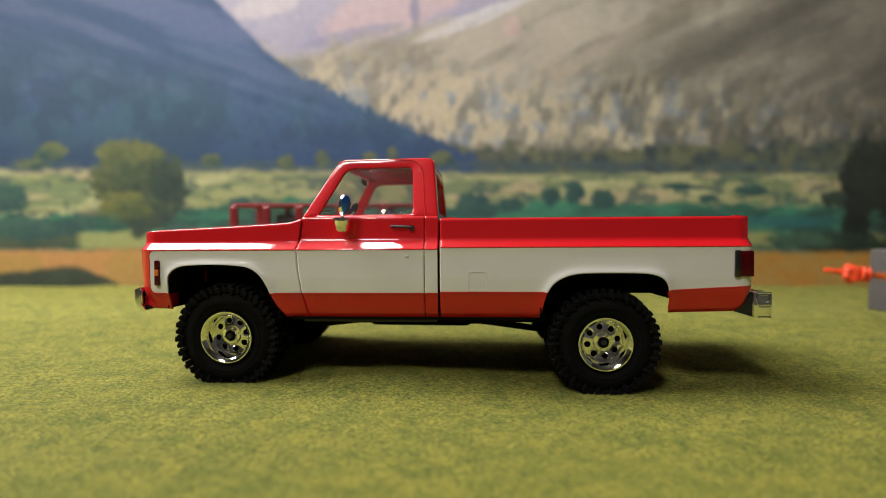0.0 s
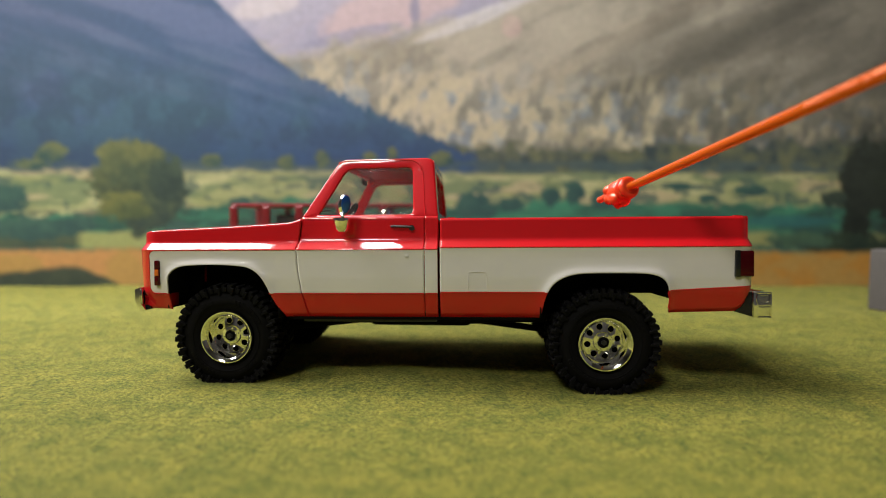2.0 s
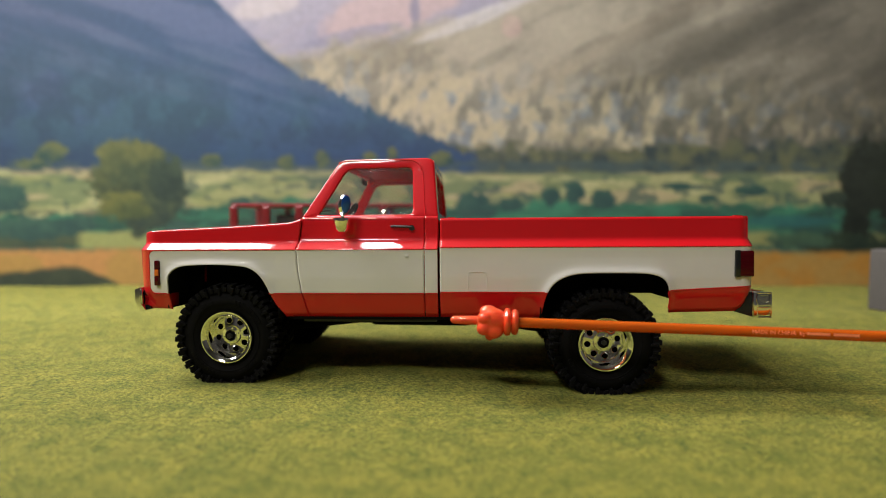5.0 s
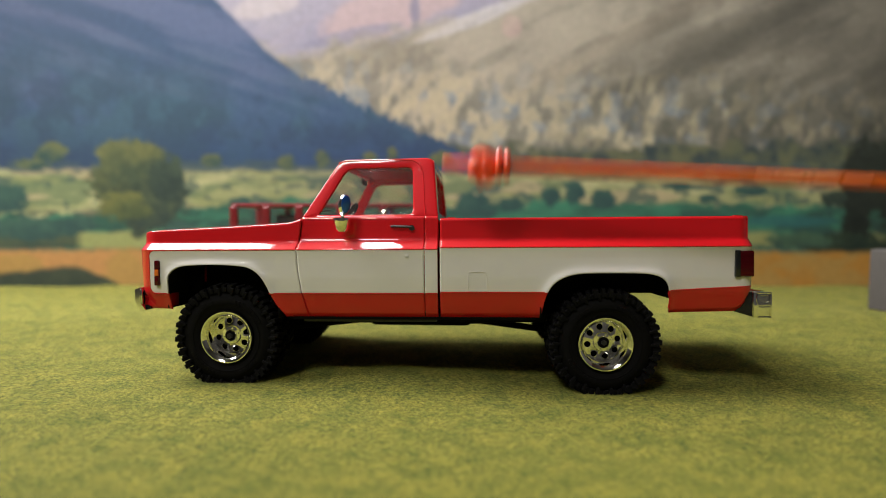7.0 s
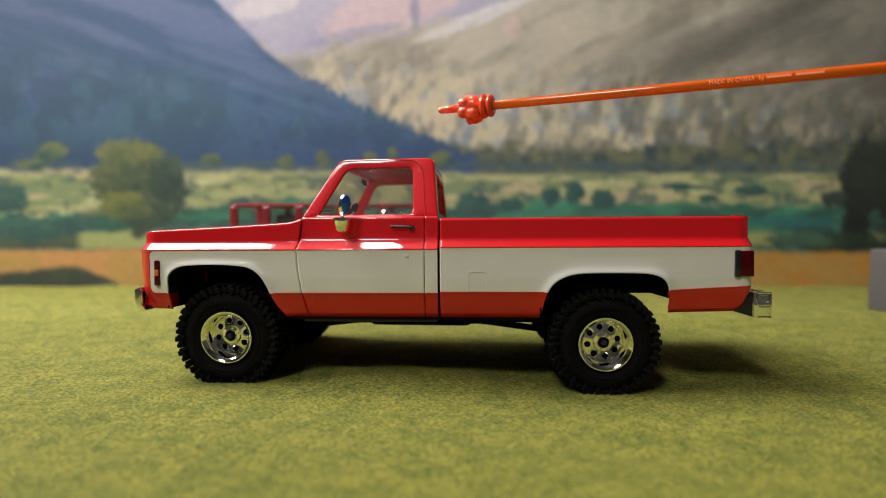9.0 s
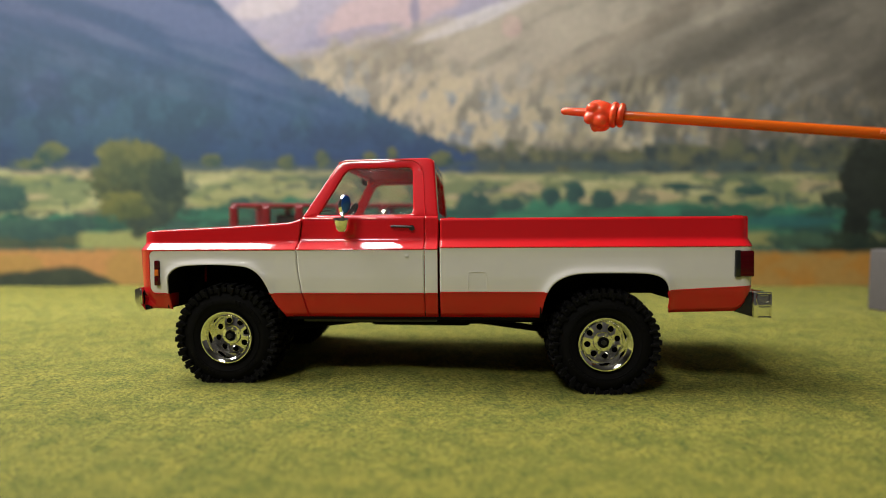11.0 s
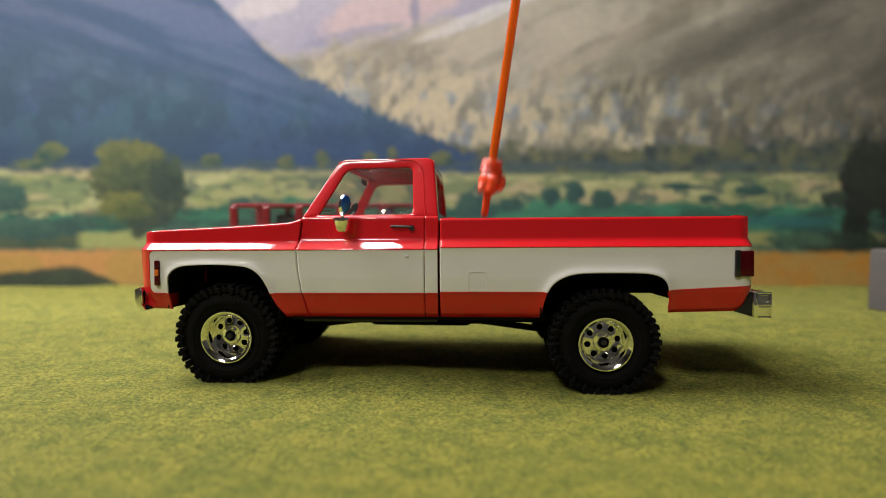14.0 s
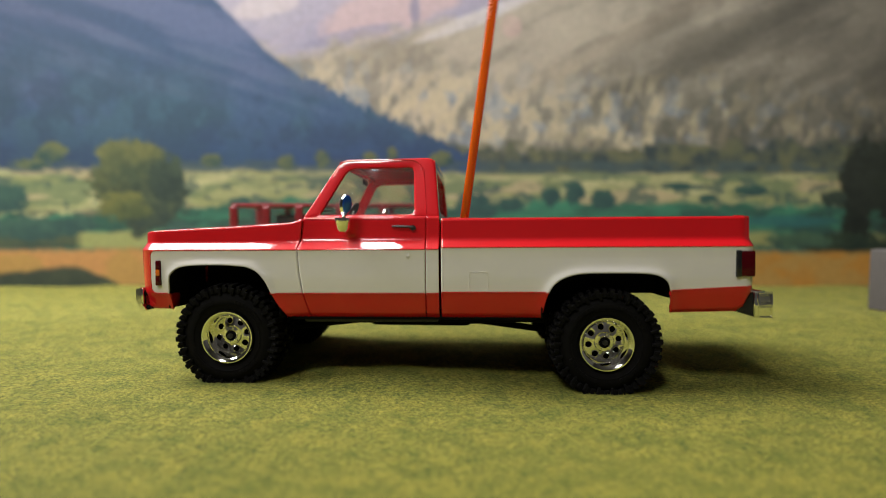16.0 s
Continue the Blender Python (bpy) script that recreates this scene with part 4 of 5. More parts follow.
# ---- load bed ----
bed = part("bed_floor", box(0.0125, 0.1725, -0.0305, 0.0305, 0.0465, 0.0485, 0.0004), RED, body, "ribbed red load bed floor")
for s in (-1, 1):
    y0, y1 = sorted((s * 0.0306, s * 0.0485))
    part("floor_panel", box(0.0125, 0.0640, y0, y1, 0.0465, 0.0485, 0.0004), RED, bed)
    part("floor_panel", box(0.1322, 0.1725, y0, y1, 0.0465, 0.0485, 0.0004), RED, bed)
    part("wheel_tub", box(0.0640, 0.1322, y0, y1, 0.0585, 0.0600, 0.0004), RED, bed)
    y0, y1 = sorted((s * 0.0305, s * 0.0312))
    part("tub_side", box(0.0640, 0.1322, y0, y1, 0.0485, 0.0590), RED, bed)
for k in range(13):
    y = -0.027 + k * 0.0045
    part("floor_rib", box(0.0140, 0.1690, y - 0.0009, y + 0.0009, 0.0483, 0.0492, 0.0003, 1), RED, bed)
for s in (-1, 1):
    y0, y1 = sorted((s * 0.0482, s * 0.0496))
    wall = part("bed_wall", box(0.0125, 0.1720, y0, y1, 0.0590, 0.0822, 0.0004), RED, body)
    y0, y1 = sorted((s * 0.0478, s * 0.0537))
    part("bed_rail", box(0.0122, 0.1722, y0, y1, 0.0820, 0.0831, 0.0005), RED, body)
    for x in (0.0160, 0.1660):
        part("stake_pocket", box(x, x + 0.004, s * 0.0512 - 0.001, s * 0.0512 + 0.001, 0.0832, 0.0835), RED, body)
part("headboard", box(0.0121, 0.0142, -0.0530, 0.0530, 0.0465, 0.0831, 0.0006), RED, body)
tg = part("tailgate", box(0.1700, 0.1729, -0.0528, 0.0528, 0.0490, 0.0830, 0.0007), RED, body, "red tailgate")
for k in range(6):
    y = -0.040 + k * 0.0143
    part("tailgate_rib", box(0.1692, 0.1702, y, y + 0.0085, 0.0600, 0.0775, 0.0004), RED, tg)
bm = box(0.1660, 0.1702, 0.0440, 0.0482, 0.0640, 0.0690, 0.0008)
cylinder(0.0014, 0.0014, 0.003, 12, pose(0.1685, 0.0440, 0.0720, 90), bm)
part("latch", bm, RED, tg)
part("rear_panel", box(0.1700, 0.1728, -0.0530, 0.0530, 0.0370, 0.0495, 0.0007), WHITE, body)

# ---- wheel wells and chassis ----
for arch, low_front, low_rear in ((FRONT_ARCH, 36.0, 31.0), (REAR_ARCH, 31.0, 41.5)):
    x0, x1, zt = arch[0][0] - 0.6, arch[-1][0] + 0.6, max(z for _, z in arch) + 2.6
    for s in (-1, 1):
        rows = []
        for k in range(31):
            a = math.pi * k / 30
            x = (x0 + x1) / 2 - (x1 - x0) / 2 * math.copysign(min(1, abs(1.25 * math.cos(a))), math.cos(a))
            low = low_front if k < 15 else low_rear
            z = low + (zt - low) * min(1.0, 1.3 * math.sin(a))
            rows.append([(x * MM, s * y, z * MM) for y in (0.0180, 0.0320, 0.0556)])
        ob = part("wheel_well", grid(rows), DARK, body, "matt black wheel well liner")
        ob.modifiers.new("thickness", "SOLIDIFY").thickness = 0.0008
for s in (-1, 1):
    y0, y1 = sorted((s * 0.0316, s * 0.0328))
    part("well_panel", box(0.0640, 0.1320, y0, y1, 0.0420, 0.0580), DARK, body)
part("engine_bay", box(-0.1310, -0.0600, -0.0182, 0.0182, 0.0400, 0.0700, 0.002), DARK, body)
part("rear_bulkhead", box(0.0650, 0.1300, -0.0182, 0.0182, 0.0420, 0.0460, 0.001), DARK, body)
part("underbody", box(-0.0600, 0.0690, -0.0440, 0.0440, 0.0270, 0.0320, 0.0015), DARK, body)
for s in (-1, 1):
    y0, y1 = sorted((s * 0.0460, s * 0.0520))
    part("rocker_step", box(-0.0700, 0.0620, y0, y1, 0.0295, 0.0330, 0.001), DARK, body)

frame_ = part("chassis", box(-0.1250, 0.1220, -0.0210, -0.0150, 0.0310, 0.0390, 0.001), DARK, truck, "black ladder frame")
part("frame_rail", box(-0.1250, 0.1220, 0.0150, 0.0210, 0.0310, 0.0390, 0.001), DARK, frame_)
part("transmission", box(-0.0300, 0.0300, -0.0180, 0.0180, 0.0240, 0.0420, 0.003), DARK, frame_)
part("skid_plate", box(-0.0400, 0.0450, -0.0200, 0.0200, 0.0260, 0.0285, 0.001), DARK, frame_)
for x, z in ((-0.0990, 0.0246), (0.0990, 0.0240)):
    bm = tube([(x, -0.038, z), (x, 0.038, z)], 0.0038, 14)
    bmesh.ops.create_uvsphere(bm, u_segments=20, v_segments=12, radius=0.0095, matrix=pose(x, 0.006, z))
    axle = part("axle", bm, DARK, truck, "black solid axle")
    for s in (-1, 1):
        part("shock_absorber", tube([(x + 0.006, s * 0.030, z + 0.002), (x + 0.012, s * 0.026, z + 0.026)], 0.0032, 12), DARK, axle)
        part("suspension_link", tube([(x, s * 0.024, z - 0.003), (x * 0.35, s * 0.016, 0.0275)], 0.0019, 8), DARK, axle)
part("driveshaft", tube([(-0.0990, 0.006, 0.026), (-0.01, 0.004, 0.030), (0.02, 0.0, 0.030), (0.0990, 0.006, 0.026)], 0.0026, 10), DARK, frame_)

# ---- wheels ----
TYRE_R, TYRE_W, RIM_R = 0.0288, 0.0248, 0.0137


def tyre_mesh():
    w = TYRE_W / 2
    prof = [(RIM_R, -w + 0.0036), (RIM_R + 0.0008, -w + 0.0016), (0.0172, -w + 0.0002), (0.0198, -w - 0.0004), (0.0222, -w + 0.0004), (0.0242, -w + 0.0016), (0.0256, -w + 0.0028),
            (0.0262, -w + 0.005), (0.0264, 0)]
    prof += [(r, -y) for r, y in prof[:-1]][::-1]
    bm = lathe(prof, 96)
    # raised bars where the sidewall carries its lettering, and a scuff ring
    for a0, count in ((25, 10), (205, 10), (292, 6), (112, 6)):
        for k in range(count):
            a = radians(a0 + k * 5.4)
            b = box(0.0188, 0.0208, -w - 0.0006, -w + 0.0002, -0.0007, 0.0007, 0.00015, 1)
            join(bm, b, Matrix.Rotation(-a, 4, "Y"))
    ring = [(0.0180 + 0.00022 * math.cos(a), -w - 0.0002 + 0.00022 * math.sin(a)) for a in [2 * math.pi * k / 6 for k in range(6)]]
    lathe(ring, 96, bm)
    return finish(bm, "tyre", RUBBER, 35)


LUGS = 44


def tread_meshes():
    """The kinds of tread block, each drawn where the wheel's x axis meets the tread."""
    out = {}
    for s in (-1, 1):
        for k, (long, half) in enumerate(((0.0000, 0.00135), (0.0006, 0.00105))):
            b = box(0.0246, TYRE_R - 0.0002 * k, s * 0.0092 - 0.0034, s * 0.0091 + 0.0034, -half, half, 0.0003, 1)
            for v in b.verts:
                if (v.co.y * s - 0.0091) / 0.0034 > 0.5:
                    v.co.x -= 0.0005
                    v.co.y += s * (0.0001 - long)
            bmesh.ops.transform(b, matrix=Matrix.Rotation(s * 0.12, 4, "X"), verts=b.verts[:])
            out["tread_block", s, k] = finish(b, "tread_block", RUBBER)
            low = 0.0228 + 0.0014 * k
            b = box(low, 0.0268, s * 0.0119 - 0.0012, s * 0.0119 + 0.0008, -half * 0.85, half * 0.85, 0.0003, 1)
            for v in b.verts:
                if v.co.x < low + 0.001:
                    v.co.z *= 0.6
                    v.co.y -= s * 0.0003
            out["side_lug", s, k] = finish(b, "side_lug", RUBBER)
            b = box(0.0255, TYRE_R + 0.0001, s * 0.0031 - 0.0024, s * 0.0031 + 0.0018, -0.0011, 0.0012, 0.0003, 1)
            bmesh.ops.transform(b, matrix=Matrix.Rotation(s * (0.4 - 0.7 * k), 4, "X"), verts=b.verts[:])
            out["centre_block", s, k] = finish(b, "centre_block", RUBBER)
    return out


def tread_rest(sides):
    """All the blocks of some sides of a tyre in one mesh."""
    bm = bmesh.new()
    for k in range(LUGS):
        for (name, side, kind), me in TREAD.items():
            if side in sides and kind == k % 2:
                b = bmesh.new()
                b.from_mesh(me)
                join(bm, b, lug_turn(k, side))
    return finish(bm, "tread", RUBBER)


def lug_turn(k, side):
    return Matrix.Rotation(-2 * math.pi * (k + (0.5 if side > 0 else 0)) / LUGS, 4, "Y")


def rim_mesh():
    w = TYRE_W / 2
    prof = [(RIM_R + 0.0002, -w + 0.0020), (RIM_R + 0.0005, -w + 0.0004), (RIM_R + 0.0001, -w - 0.0004), (0.0133, -w - 0.0004), (0.0128, -w - 0.0001), (0.0119, -w + 0.0008), (0.0115, -w + 0.0012),
            (0.0112, -w + 0.0024), (0.0110, -w + 0.0034), (0.0108, -w + 0.0074), (0.0104, -w + 0.0078)]
    bm = lathe(prof, 72)
    # face with eight round holes
    r0, r1, rh, hole = 0.0050, 0.0104, 0.0079, 0.00155
    y = -w + 0.0066

    def face_y(r):
        return y + 0.0012 * (r - r0) / (r1 - r0)

    for k in range(8):
        mid = 2 * math.pi * k / 8 + 0.2
        inner, outer = [], []
        for j in range(32):
            a = 2 * math.pi * j / 32
            px, pz = rh + hole * math.cos(a), hole * math.sin(a)
            t = hole
            while True:
                qx, qz = rh + t * math.cos(a), t * math.sin(a)
                r, ang = math.hypot(qx, qz), math.atan2(qz, qx)
                if r > r1 or r < r0 or abs(ang) > math.pi / 8:
                    break
                t += 0.00002
            inner.append((px, pz))
            outer.append((qx, qz))

        def at(p, dy=0.0):
            r, ang = math.hypot(*p), math.atan2(p[1], p[0]) + mid
            return (r * math.cos(ang), face_y(r) + dy, r * math.sin(ang))

        rows = [[at(p) for p in outer], [at((p[0] * 0.15 + q[0] * 0.85, p[1] * 0.15 + q[1] * 0.85)) for p, q in zip(outer, inner)],
                [at(p, 0.00012) for p in inner], [at(p, 0.0010) for p in inner]]
        grid(rows, bm, closed=True)
    lathe([(0.0052, y + 0.0002), (0.0052, y - 0.0004), (0.0048, y - 0.0008), (0.0032, y - 0.0010), (0.0030, y - 0.0016), (0.0029, y - 0.0018)], 40, bm)
    return finish(bm, "rim", CHROME, 30)


def build_wheel(m, s):
    w = part("wheel", cylinder(0.0118, 0.0118, 0.006, 32, pose(0, 0.004, 0, 90)), DARK, truck, "black tyre on an eight-hole chrome rim", at=m)
    for name, me in (("tyre", TYRE), ("rim", RIM)):
        ob = new(name, me)
        ob.parent = w
    rest = new("tread", TREAD_ALL if s > 0 else TREAD_INNER)
    rest.parent = w
    if s < 0:
        for k in range(LUGS):
            for (name, side, kind), me in TREAD.items():
                if side < 0 and kind == k % 2:
                    ob = new(name, me)
                    ob.parent = w
                    ob.matrix_basis = lug_turn(k, side)
    cap = cylinder(0.0027, 0.0027, 0.0020, 24, pose(0, -0.0072, 0, 90), None, 0.0003)
    part("hub", cap, DARK, w, "black hub with a steel nut")
    part("axle_nut", cylinder(0.0015, 0.0014, 0.0016, 6, pose(0, -0.0086, 0, 90)), BLACK, w)
    for k in range(6):
        a = radians(60 * k + 15)
        part("lug_nut", cylinder(0.00055, 0.00045, 0.0010, 6, pose(0.0041 * math.cos(a), -0.0071, 0.0041 * math.sin(a), 90)), CHROME, w)
    return w


TYRE, RIM, TREAD = tyre_mesh(), rim_mesh(), tread_meshes()
TREAD_ALL, TREAD_INNER = tread_rest((-1, 1)), tread_rest((1,))
WHEEL_AT = {"front": pose(-0.0998, -0.0446, 0.0248), "rear": pose(0.0990, -0.0446, 0.0237)}
wheel_front = build_wheel(WHEEL_AT["front"], -1)
wheel_rear = build_wheel(WHEEL_AT["rear"], -1)
wheel_front["label"] = "front wheel, black tyre on chrome rim"
# far wheels face the other way
build_wheel(pose(-0.0990, 0.0446, 0.0236, 0, 0, 180), 1)
build_wheel(pose(0.0990, 0.0446, 0.0253, 0, 0, 180), 1)

# ---- the pointer ----
pointer = thing("pointer_stick", "translucent orange plastic pointer stick with a knobbly fist-shaped tip", "pointer", pose(0.3, 0.5, 0.2))


def build_pointer():
    """Local axis: the tip at the origin, the rod runs down -z."""
    part("tip", tube([(0, 0, 0.0004), (0, 0, -0.0003), (0, 0.0001, -0.0014), (0, 0.0001, -0.008), (0, 0.0003, -0.0168)], [0.0007, 0.0015, 0.0020, 0.0022, 0.0023], 14), ORANGE, pointer)
    bm = bmesh.new()
    # a closed, lumpy knob: one core and rounded ridges
    for x, y, z, a, b, c in ((0, 0, -0.0190, 0.0060, 0.0068, 0.0080), (0.0034, -0.0030, -0.0150, 0.0030, 0.0034, 0.0036), (0.0036, 0.0020, -0.0155, 0.0030, 0.0030, 0.0036),
                             (0.0038, -0.0042, -0.0200, 0.0028, 0.0036, 0.0040), (-0.0030, -0.0052, -0.0195, 0.0030, 0.0036, 0.0054), (-0.0020, 0.0046, -0.0170, 0.0036, 0.0030, 0.0046), (0.0, -0.0060, -0.0178, 0.0026, 0.0036, 0.0026)):
        bmesh.ops.create_uvsphere(bm, u_segments=20, v_segments=14, radius=1, matrix=Matrix.Translation((x, y, z - 0.0012)) @ Matrix.Diagonal((a, b, c, 1)))
    knob = part("knob", bm, ORANGE, pointer, "lumpy glossy orange knob", 60)
    fuse = knob.modifiers.new("fuse", "REMESH")
    fuse.mode, fuse.voxel_size, fuse.use_smooth_shade = "VOXEL", 0.0005, True
    for z, r in ((-0.0274, 0.0068), (-0.0310, 0.0063)):
        ring = [(r - 0.0018 + 0.0018 * math.cos(a), 0.0018 * math.sin(a)) for a in [2 * math.pi * k / 12 for k in range(12)]]
        b = lathe(ring + [ring[0]], 32)
        bmesh.ops.transform(b, matrix=pose(0, 0, z, 90), verts=b.verts[:])
        cylinder(r - 0.0016, r - 0.0016, 0.0030, 24, pose(0, 0, z), b)
        part("collar_ring", b, ORANGE, pointer)
    part("rod", tube([(0, 0, -0.022 - k * 0.02) for k in range(17)], [0.00245 + 0.00002 * k for k in range(17)], 20), ROD, pointer)
    # moulded writing along the rod
    def word(text, z):
        cu = bpy.data.curves.new("writing", "FONT")
        cu.body, cu.size, cu.extrude, cu.align_y = text, 0.0026, 0.00006, "CENTER"
        tmp = new("writing_tmp", cu)
        me = bpy.data.meshes.new_from_object(tmp.evaluated_get(bpy.context.evaluated_depsgraph_get()))
        bpy.data.objects.remove(tmp)
        me.materials.clear()
        me.materials.append(LETTER)
        ob = new("writing", me)
        ob.parent = pointer
        # reads away from the tip, upright, on the side towards local +x
        ob.matrix_basis = Matrix(((0, 0, 1, 0.00258), (0, 1, 0, 0.0004), (-1, 0, 0, z), (0, 0, 0, 1)))
        ob["label"] = "pale raised writing"
    word("MADE IN CHINA  by", -0.140)
    for z, ln in ((-0.1640, 0.0100), (-0.1755, 0.0110)):
        part("writing_bar", box(0.00249, 0.00264, -0.0001, 0.0010, z - ln, z, 0), LETTER, pointer)


build_pointer()


# ---- what moves ----
# (seconds, how far the body is rocked over: 0 at rest, 1 pressed down)
PRESS = [(0, 0), (14.2, 0), (14.3, 0.44), (14.4, 1.07), (14.5, 0.56), (14.6, 0.05), (14.7, 0.47), (14.8, 1.0), (14.9, 0.84), (15.0, 0.01), (15.1, 0.02), (15.2, 0.57), (15.3, 1.0),
         (15.4, 0.68), (15.5, 0.17), (15.6, 0.14), (15.7, 0.60), (15.8, 0.90), (15.9, 0.36), (16.0, 0.0)]


def body_pose(s, slip):
    roll = -2.6375 + 11.952 * s
    pitch = -0.4446 + 0.4735 * s
    c = pose(0, 0, 0.05)
    move = Matrix.Translation((0.00233 * s + slip, -0.0049 * s, 0.00068 - 0.00422 * s))
    return move @ c @ pose(0, 0, 0, roll) @ pose(0, 0, 0, 0, pitch) @ c.inverted()


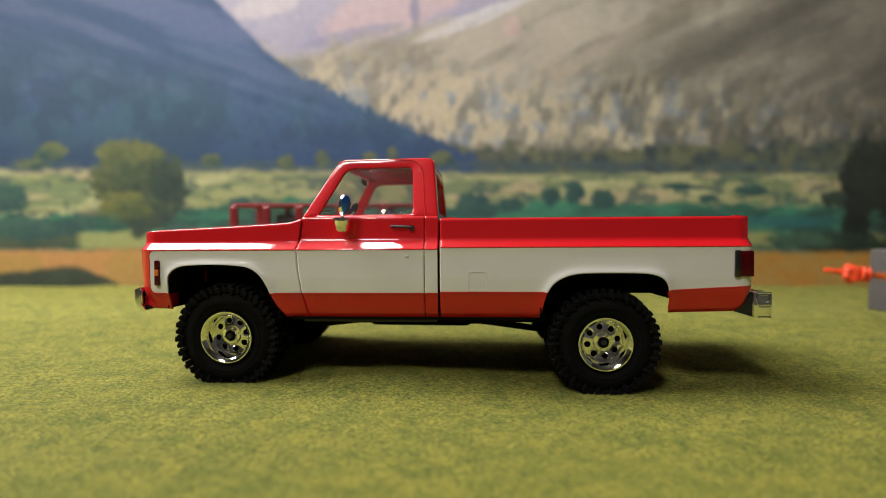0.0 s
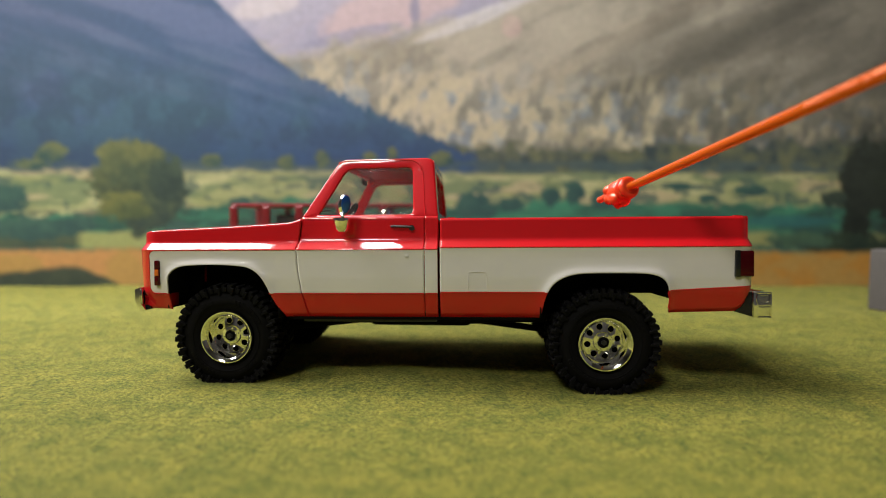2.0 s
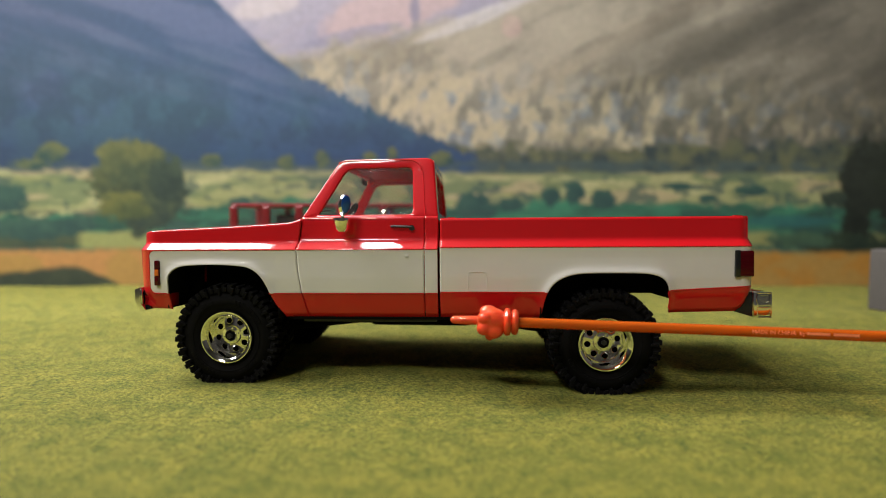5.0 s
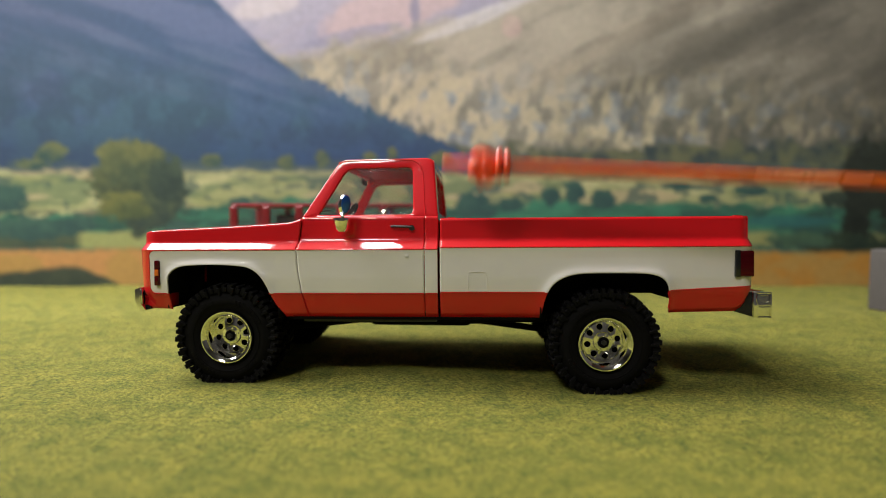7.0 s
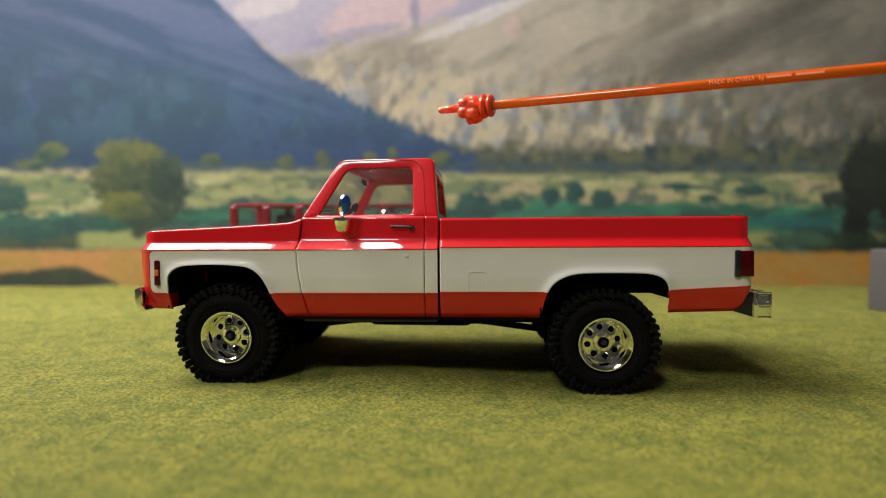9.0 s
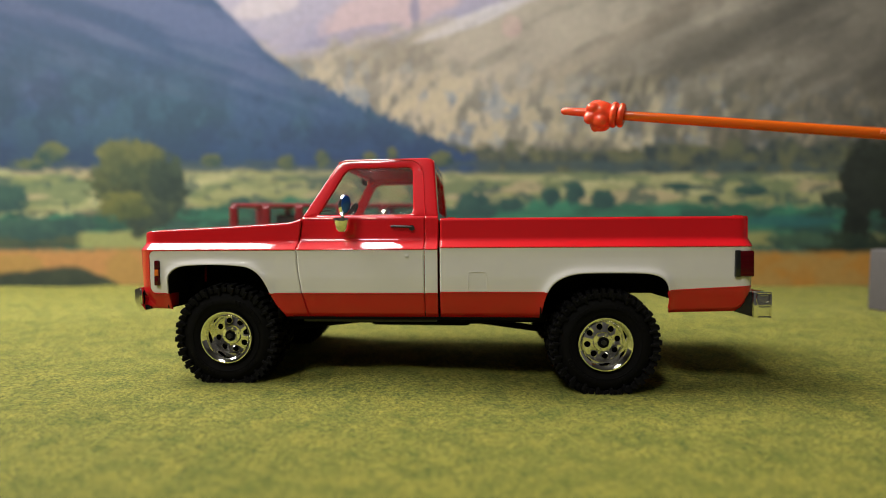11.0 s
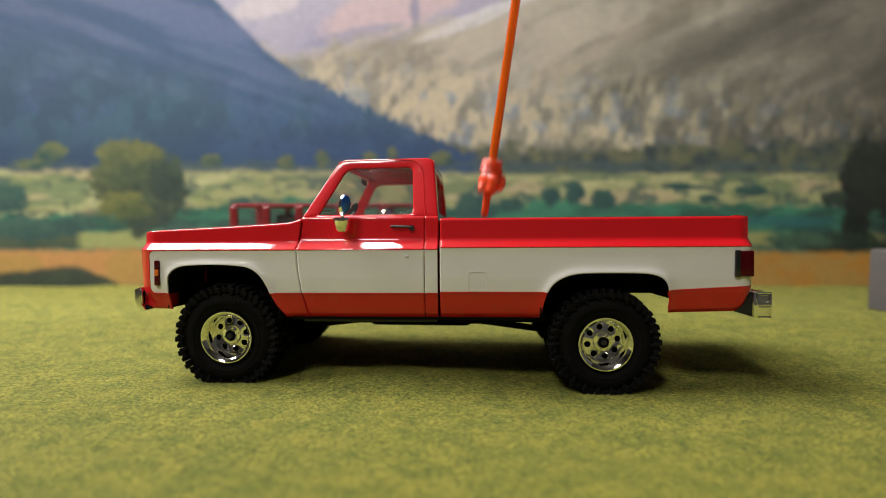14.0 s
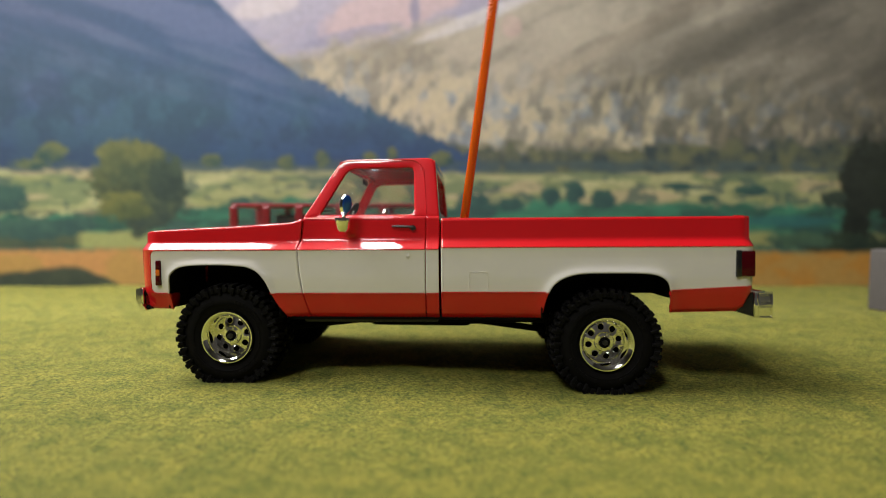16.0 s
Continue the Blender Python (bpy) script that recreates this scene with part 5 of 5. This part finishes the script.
def motions():
    body_rows, front_rows, rear_rows = [], [], []
    for t, s in PRESS:
        slip = 0.0006 if t > 14.25 else 0.0
        body_rows.append((t, body_pose(s, slip)))
        lean = pose(0, 0, 0, 2.5 * s)
        front_rows.append((t, Matrix.Translation((0.0004 * s + slip * 0.5, -0.001 * s, -0.0024 * s)) @ WHEEL_AT["front"] @ lean))
        rear_rows.append((t, Matrix.Translation((0.0012 * s + slip, -0.001 * s, -0.0024 * s)) @ WHEEL_AT["rear"] @ lean))
    walk(body, body_rows)
    walk(wheel_front, front_rows)
    walk(wheel_rear, rear_rows)
    walk(pointer, [
        (0.0, look((0.3255, 0.4520, 0.0438), (0.6006, 0.3354, 0.0159))),
        (0.1, look((0.3113, 0.4320, 0.0946), (0.5032, 0.2014, 0.0914))),
        (0.2, look((0.1724, 0.3220, 0.2130), (0.2668, 0.0480, 0.1354))),
        (0.3, look((0.1236, 0.3020, 0.1743), (0.2020, 0.0126, 0.1849))),
        (0.4, look((0.1139, 0.3020, 0.2393), (0.2430, 0.0355, 0.2875))),
        (0.55, look((0.0049, 0.3020, 0.2693), (0.2216, 0.1505, 0.4110))),
        (0.7, look((-0.1431, 0.3120, 0.2318), (0.0328, 0.1641, 0.4247))),
        (0.8, look((-0.1145, 0.2420, 0.1563), (0.0642, 0.1265, 0.3677))),
        (0.9, look((-0.1087, 0.2420, 0.1361), (0.0664, 0.1252, 0.3498))),
        (1.0, look((-0.1096, 0.2470, 0.1131), (0.0500, 0.1472, 0.3467))),
        (1.1, look((-0.1049, 0.2720, 0.1019), (0.0458, 0.1361, 0.3228))),
        (1.2, look((-0.1137, 0.2970, 0.0845), (0.0393, 0.1491, 0.2960))),
        (1.3, look((-0.1137, 0.2970, 0.0845), (0.0409, 0.1496, 0.2952))),
        (1.4, look((-0.1149, 0.2970, 0.0870), (0.0374, 0.1462, 0.2970))),
        (1.5, look((-0.1105, 0.2520, 0.1212), (0.0700, 0.1316, 0.3284))),
        (1.6, look((-0.0999, 0.2820, 0.1801), (0.0898, 0.1131, 0.3399))),
        (1.7, look((-0.0540, 0.2820, 0.1838), (0.1456, 0.0873, 0.2945))),
        (1.8, look((0.0447, 0.3020, 0.1440), (0.2115, 0.0665, 0.2260))),
        (1.9, look((0.0825, 0.3120, 0.1143), (0.3147, 0.1644, 0.2338))),
        (2.0, look((0.0954, 0.3270, 0.0987), (0.1744, 0.0447, 0.1623))),
        (2.1, look((0.0641, 0.3120, 0.1025), (0.2926, 0.1592, 0.2227))),
        (2.2, look((-0.0042, 0.2920, 0.1932), (0.1847, 0.0599, 0.2144))),
        (2.3, look((0.0105, 0.2820, 0.2350), (0.2054, 0.0540, 0.2361))),
        (2.4, look((0.0629, 0.2820, 0.2180), (0.1861, 0.0085, 0.2226))),
        (2.5, look((0.1061, 0.2920, 0.1591), (0.2184, 0.0191, 0.2130))),
        (2.6, look((0.1315, 0.3020, 0.1160), (0.2051, 0.0217, 0.1933))),
        (2.7, look((0.1223, 0.3070, 0.1032), (0.3223, 0.1269, 0.2357))),
        (2.8, look((0.0962, 0.3120, 0.0995), (0.3144, 0.1550, 0.2327))),
        (2.9, look((0.0781, 0.2920, 0.1693), (0.2062, 0.0219, 0.1938))),
        (3.0, look((0.0715, 0.2820, 0.2321), (0.2269, 0.0271, 0.2030))),
        (3.1, look((0.0716, 0.2920, 0.1932), (0.2253, 0.0346, 0.2047))),
        (3.2, look((0.0704, 0.3020, 0.1503), (0.2468, 0.0681, 0.2148))),
        (3.3, look((0.0451, 0.2820, 0.1663), (0.2418, 0.0571, 0.1933))),
        (3.4, look((0.0253, 0.2720, 0.1557), (0.2503, 0.0781, 0.1980))),
        (3.5, look((0.0182, 0.2720, 0.1674), (0.2760, 0.1254, 0.2123))),
        (3.6, look((0.0197, 0.2520, 0.2169), (0.2548, 0.0693, 0.1797))),
        (3.75, look((0.0300, 0.2520, 0.2369), (0.3210, 0.1820, 0.2173))),
        (3.9, look((0.0341, 0.2520, 0.2093), (0.3244, 0.1876, 0.1696))),
        (4.0, look((0.0370, 0.2670, 0.1796), (0.3173, 0.1749, 0.1254))),
        (4.1, look((0.0244, 0.2620, 0.1575), (0.3090, 0.1968, 0.0887))),
        (4.2, look((0.0246, 0.2590, 0.0768), (0.3224, 0.2269, 0.0605))),
        (4.4, look((0.0183, 0.2590, 0.0456), (0.3166, 0.2282, 0.0360))),
        (4.8, look((0.0086, 0.2590, 0.0366), (0.3071, 0.2298, 0.0297))),
        (5.2, look((0.0017, 0.2590, 0.0400), (0.3003, 0.2308, 0.0337))),
        (5.7, look((0.0078, 0.2590, 0.0358), (0.3063, 0.2299, 0.0277))),
        (6.1, look((0.0089, 0.2590, 0.0383), (0.3073, 0.2297, 0.0295))),
        (6.3, look((0.0100, 0.2590, 0.0372), (0.3084, 0.2296, 0.0285))),
        (6.4, look((0.0067, 0.2590, 0.0383), (0.3053, 0.2300, 0.0344))),
        (6.5, look((0.0055, 0.2590, 0.0565), (0.3035, 0.2302, 0.0361))),
        (6.6, look((0.0045, 0.2590, 0.0406), (0.3031, 0.2303, 0.0380))),
        (6.7, look((0.0033, 0.2590, 0.0383), (0.3020, 0.2305, 0.0360))),
        (6.8, look((0.0011, 0.2590, 0.0395), (0.2998, 0.2308, 0.0402))),
        (6.9, look((0.0017, 0.2590, 0.0526), (0.3003, 0.2306, 0.0543))),
        (7.0, look((-0.0003, 0.2590, 0.1148), (0.2959, 0.2141, 0.0979))),
        (7.1, look((0.0105, 0.2770, 0.1337), (0.2944, 0.1824, 0.1122))),
        (7.2, look((-0.0051, 0.3020, 0.1008), (0.2790, 0.2148, 0.1415))),
        (7.3, look((-0.0156, 0.3020, 0.1261), (0.2714, 0.2183, 0.1510))),
        (7.4, look((-0.0215, 0.2620, 0.1776), (0.2750, 0.2165, 0.1748))),
        (7.5, look((0.0134, 0.2820, 0.2265), (0.2978, 0.1963, 0.1846))),
        (7.6, look((0.0648, 0.3420, 0.1747), (0.3009, 0.1590, 0.1476))),
        (7.7, look((0.0827, 0.3620, 0.1434), (0.2881, 0.1440, 0.1260))),
        (7.8, look((0.0690, 0.3420, 0.0948), (0.3047, 0.1573, 0.1121))),
        (7.9, look((0.0515, 0.3320, 0.0911), (0.3057, 0.1737, 0.1087))),
        (8.0, look((0.0260, 0.2920, 0.1543), (0.3050, 0.1860, 0.1240))),
        (8.1, look((0.0369, 0.2920, 0.1762), (0.3119, 0.1794, 0.1356))),
        (8.2, look((0.0740, 0.3420, 0.1503), (0.3045, 0.1516, 0.1248))),
        (8.3, look((0.0713, 0.3520, 0.1264), (0.2961, 0.1534, 0.1233))),
        (8.4, look((0.0614, 0.3220, 0.1610), (0.3167, 0.1678, 0.1282))),
        (8.5, look((0.0601, 0.3220, 0.1610), (0.3166, 0.1682, 0.1381))),
        (8.6, look((0.0401, 0.3170, 0.1665), (0.3090, 0.1845, 0.1547))),
        (8.7, look((0.0242, 0.3120, 0.1517), (0.3010, 0.1964, 0.1561))),
        (8.8, look((0.0103, 0.3070, 0.1360), (0.2921, 0.2058, 0.1553))),
        (9.0, look((-0.0023, 0.3120, 0.1504), (0.2767, 0.2017, 0.1549))),
        (9.2, look((0.0305, 0.3120, 0.1498), (0.3057, 0.1928, 0.1563))),
        (9.6, look((0.0512, 0.3120, 0.1394), (0.3203, 0.1795, 0.1362))),
        (10.2, look((0.0743, 0.3120, 0.1296), (0.2521, 0.0724, 0.0982))),
        (10.8, look((0.0654, 0.3020, 0.1440), (0.3349, 0.1761, 0.1057))),
        (11.3, look((0.0643, 0.2820, 0.1579), (0.3370, 0.1685, 0.1051))),
        (11.4, look((0.0868, 0.2820, 0.1720), (0.3375, 0.1551, 0.0668))),
        (11.5, look((0.1128, 0.3220, 0.1557), (0.2363, 0.0681, 0.0542))),
        (11.6, look((0.1093, 0.3220, 0.1637), (0.2375, 0.0730, 0.0563))),
        (11.7, look((0.1106, 0.3220, 0.1504), (0.2393, 0.0678, 0.0566))),
        (11.8, look((0.1938, 0.3720, 0.1577), (0.3789, 0.1595, 0.0548))),
        (11.9, look((0.2444, 0.3920, 0.1352), (0.4378, 0.1721, 0.0702))),
        (12.0, look((0.2822, 0.4320, 0.0781), (0.4739, 0.2020, 0.0596))),
        (12.1, look((0.3183, 0.4420, 0.1003), (0.4990, 0.2032, 0.0829))),
        (12.2, look((0.3423, 0.4420, 0.1180), (0.5073, 0.1945, 0.0788))),
        (12.3, look((0.3713, 0.4420, 0.1375), (0.5535, 0.2095, 0.0852))),
        (12.4, look((0.3454, 0.4420, 0.1725), (0.5701, 0.2557, 0.1033))),
        (12.5, look((0.3404, 0.4420, 0.1389), (0.5705, 0.2619, 0.0709))),
        (12.6, look((0.3750, 0.4420, 0.1559), (0.5968, 0.2423, 0.1255))),
        (12.9, look((0.2662, 0.3620, 0.2908), (0.4250, 0.2134, 0.4974))),
        (13.3, look((0.1282, 0.3420, 0.2932), (0.2490, 0.2484, 0.5514))),
        (13.6, look((0.0754, 0.3220, 0.2234), (0.1859, 0.2837, 0.4997))),
        (13.7, look((0.0645, 0.3170, 0.1573), (0.1410, 0.2803, 0.4450))),
        (13.8, look((0.0400, 0.3140, 0.1384), (0.1011, 0.2774, 0.4298))),
        (13.9, look((0.0306, 0.3120, 0.1221), (0.0816, 0.2886, 0.4168))),
        (14.0, look((0.0240, 0.3090, 0.0889), (0.0642, 0.2866, 0.3854))),
        (14.1, look((0.0178, 0.3070, 0.0815), (0.0587, 0.2850, 0.3779))),
        (14.2, look((0.0091, 0.3050, 0.0928), (0.0594, 0.2790, 0.3874))),
        (14.3, look((0.0197, 0.3022, 0.0479), (0.0375, 0.2828, 0.3468))),
        (14.4, look((0.0224, 0.3020, 0.0383), (0.0305, 0.2840, 0.3376))),
        (14.5, look((0.0196, 0.3021, 0.0457), (0.0328, 0.2831, 0.3448))),
        (14.6, look((0.0101, 0.3023, 0.0550), (0.0340, 0.2818, 0.3533))),
        (14.7, look((0.0098, 0.3021, 0.0473), (0.0308, 0.2829, 0.3459))),
        (14.8, look((0.0135, 0.3020, 0.0376), (0.0246, 0.2841, 0.3369))),
        (14.9, look((0.0131, 0.3020, 0.0409), (0.0273, 0.2837, 0.3400))),
        (15.0, look((0.0081, 0.3023, 0.0557), (0.0385, 0.2818, 0.3534))),
        (15.1, look((0.0088, 0.3023, 0.0556), (0.0330, 0.2817, 0.3539))),
        (15.2, look((0.0110, 0.3021, 0.0447), (0.0272, 0.2833, 0.3437))),
        (15.3, look((0.0114, 0.3020, 0.0370), (0.0299, 0.2842, 0.3359))),
        (15.4, look((0.0101, 0.3021, 0.0429), (0.0345, 0.2835, 0.3413))),
        (15.5, look((0.0115, 0.3022, 0.0524), (0.0287, 0.2822, 0.3512))),
        (15.6, look((0.0111, 0.3023, 0.0536), (0.0256, 0.2820, 0.3526))),
        (15.7, look((0.0097, 0.3021, 0.0448), (0.0317, 0.2833, 0.3434))),
        (15.8, look((0.0138, 0.3020, 0.0389), (0.0277, 0.2840, 0.3381))),
        (15.9, look((0.0121, 0.3022, 0.0492), (0.0267, 0.2826, 0.3482))),
        (16.0, look((0.0078, 0.3023, 0.0558), (0.0465, 0.2818, 0.3526))),
    ])


motions()
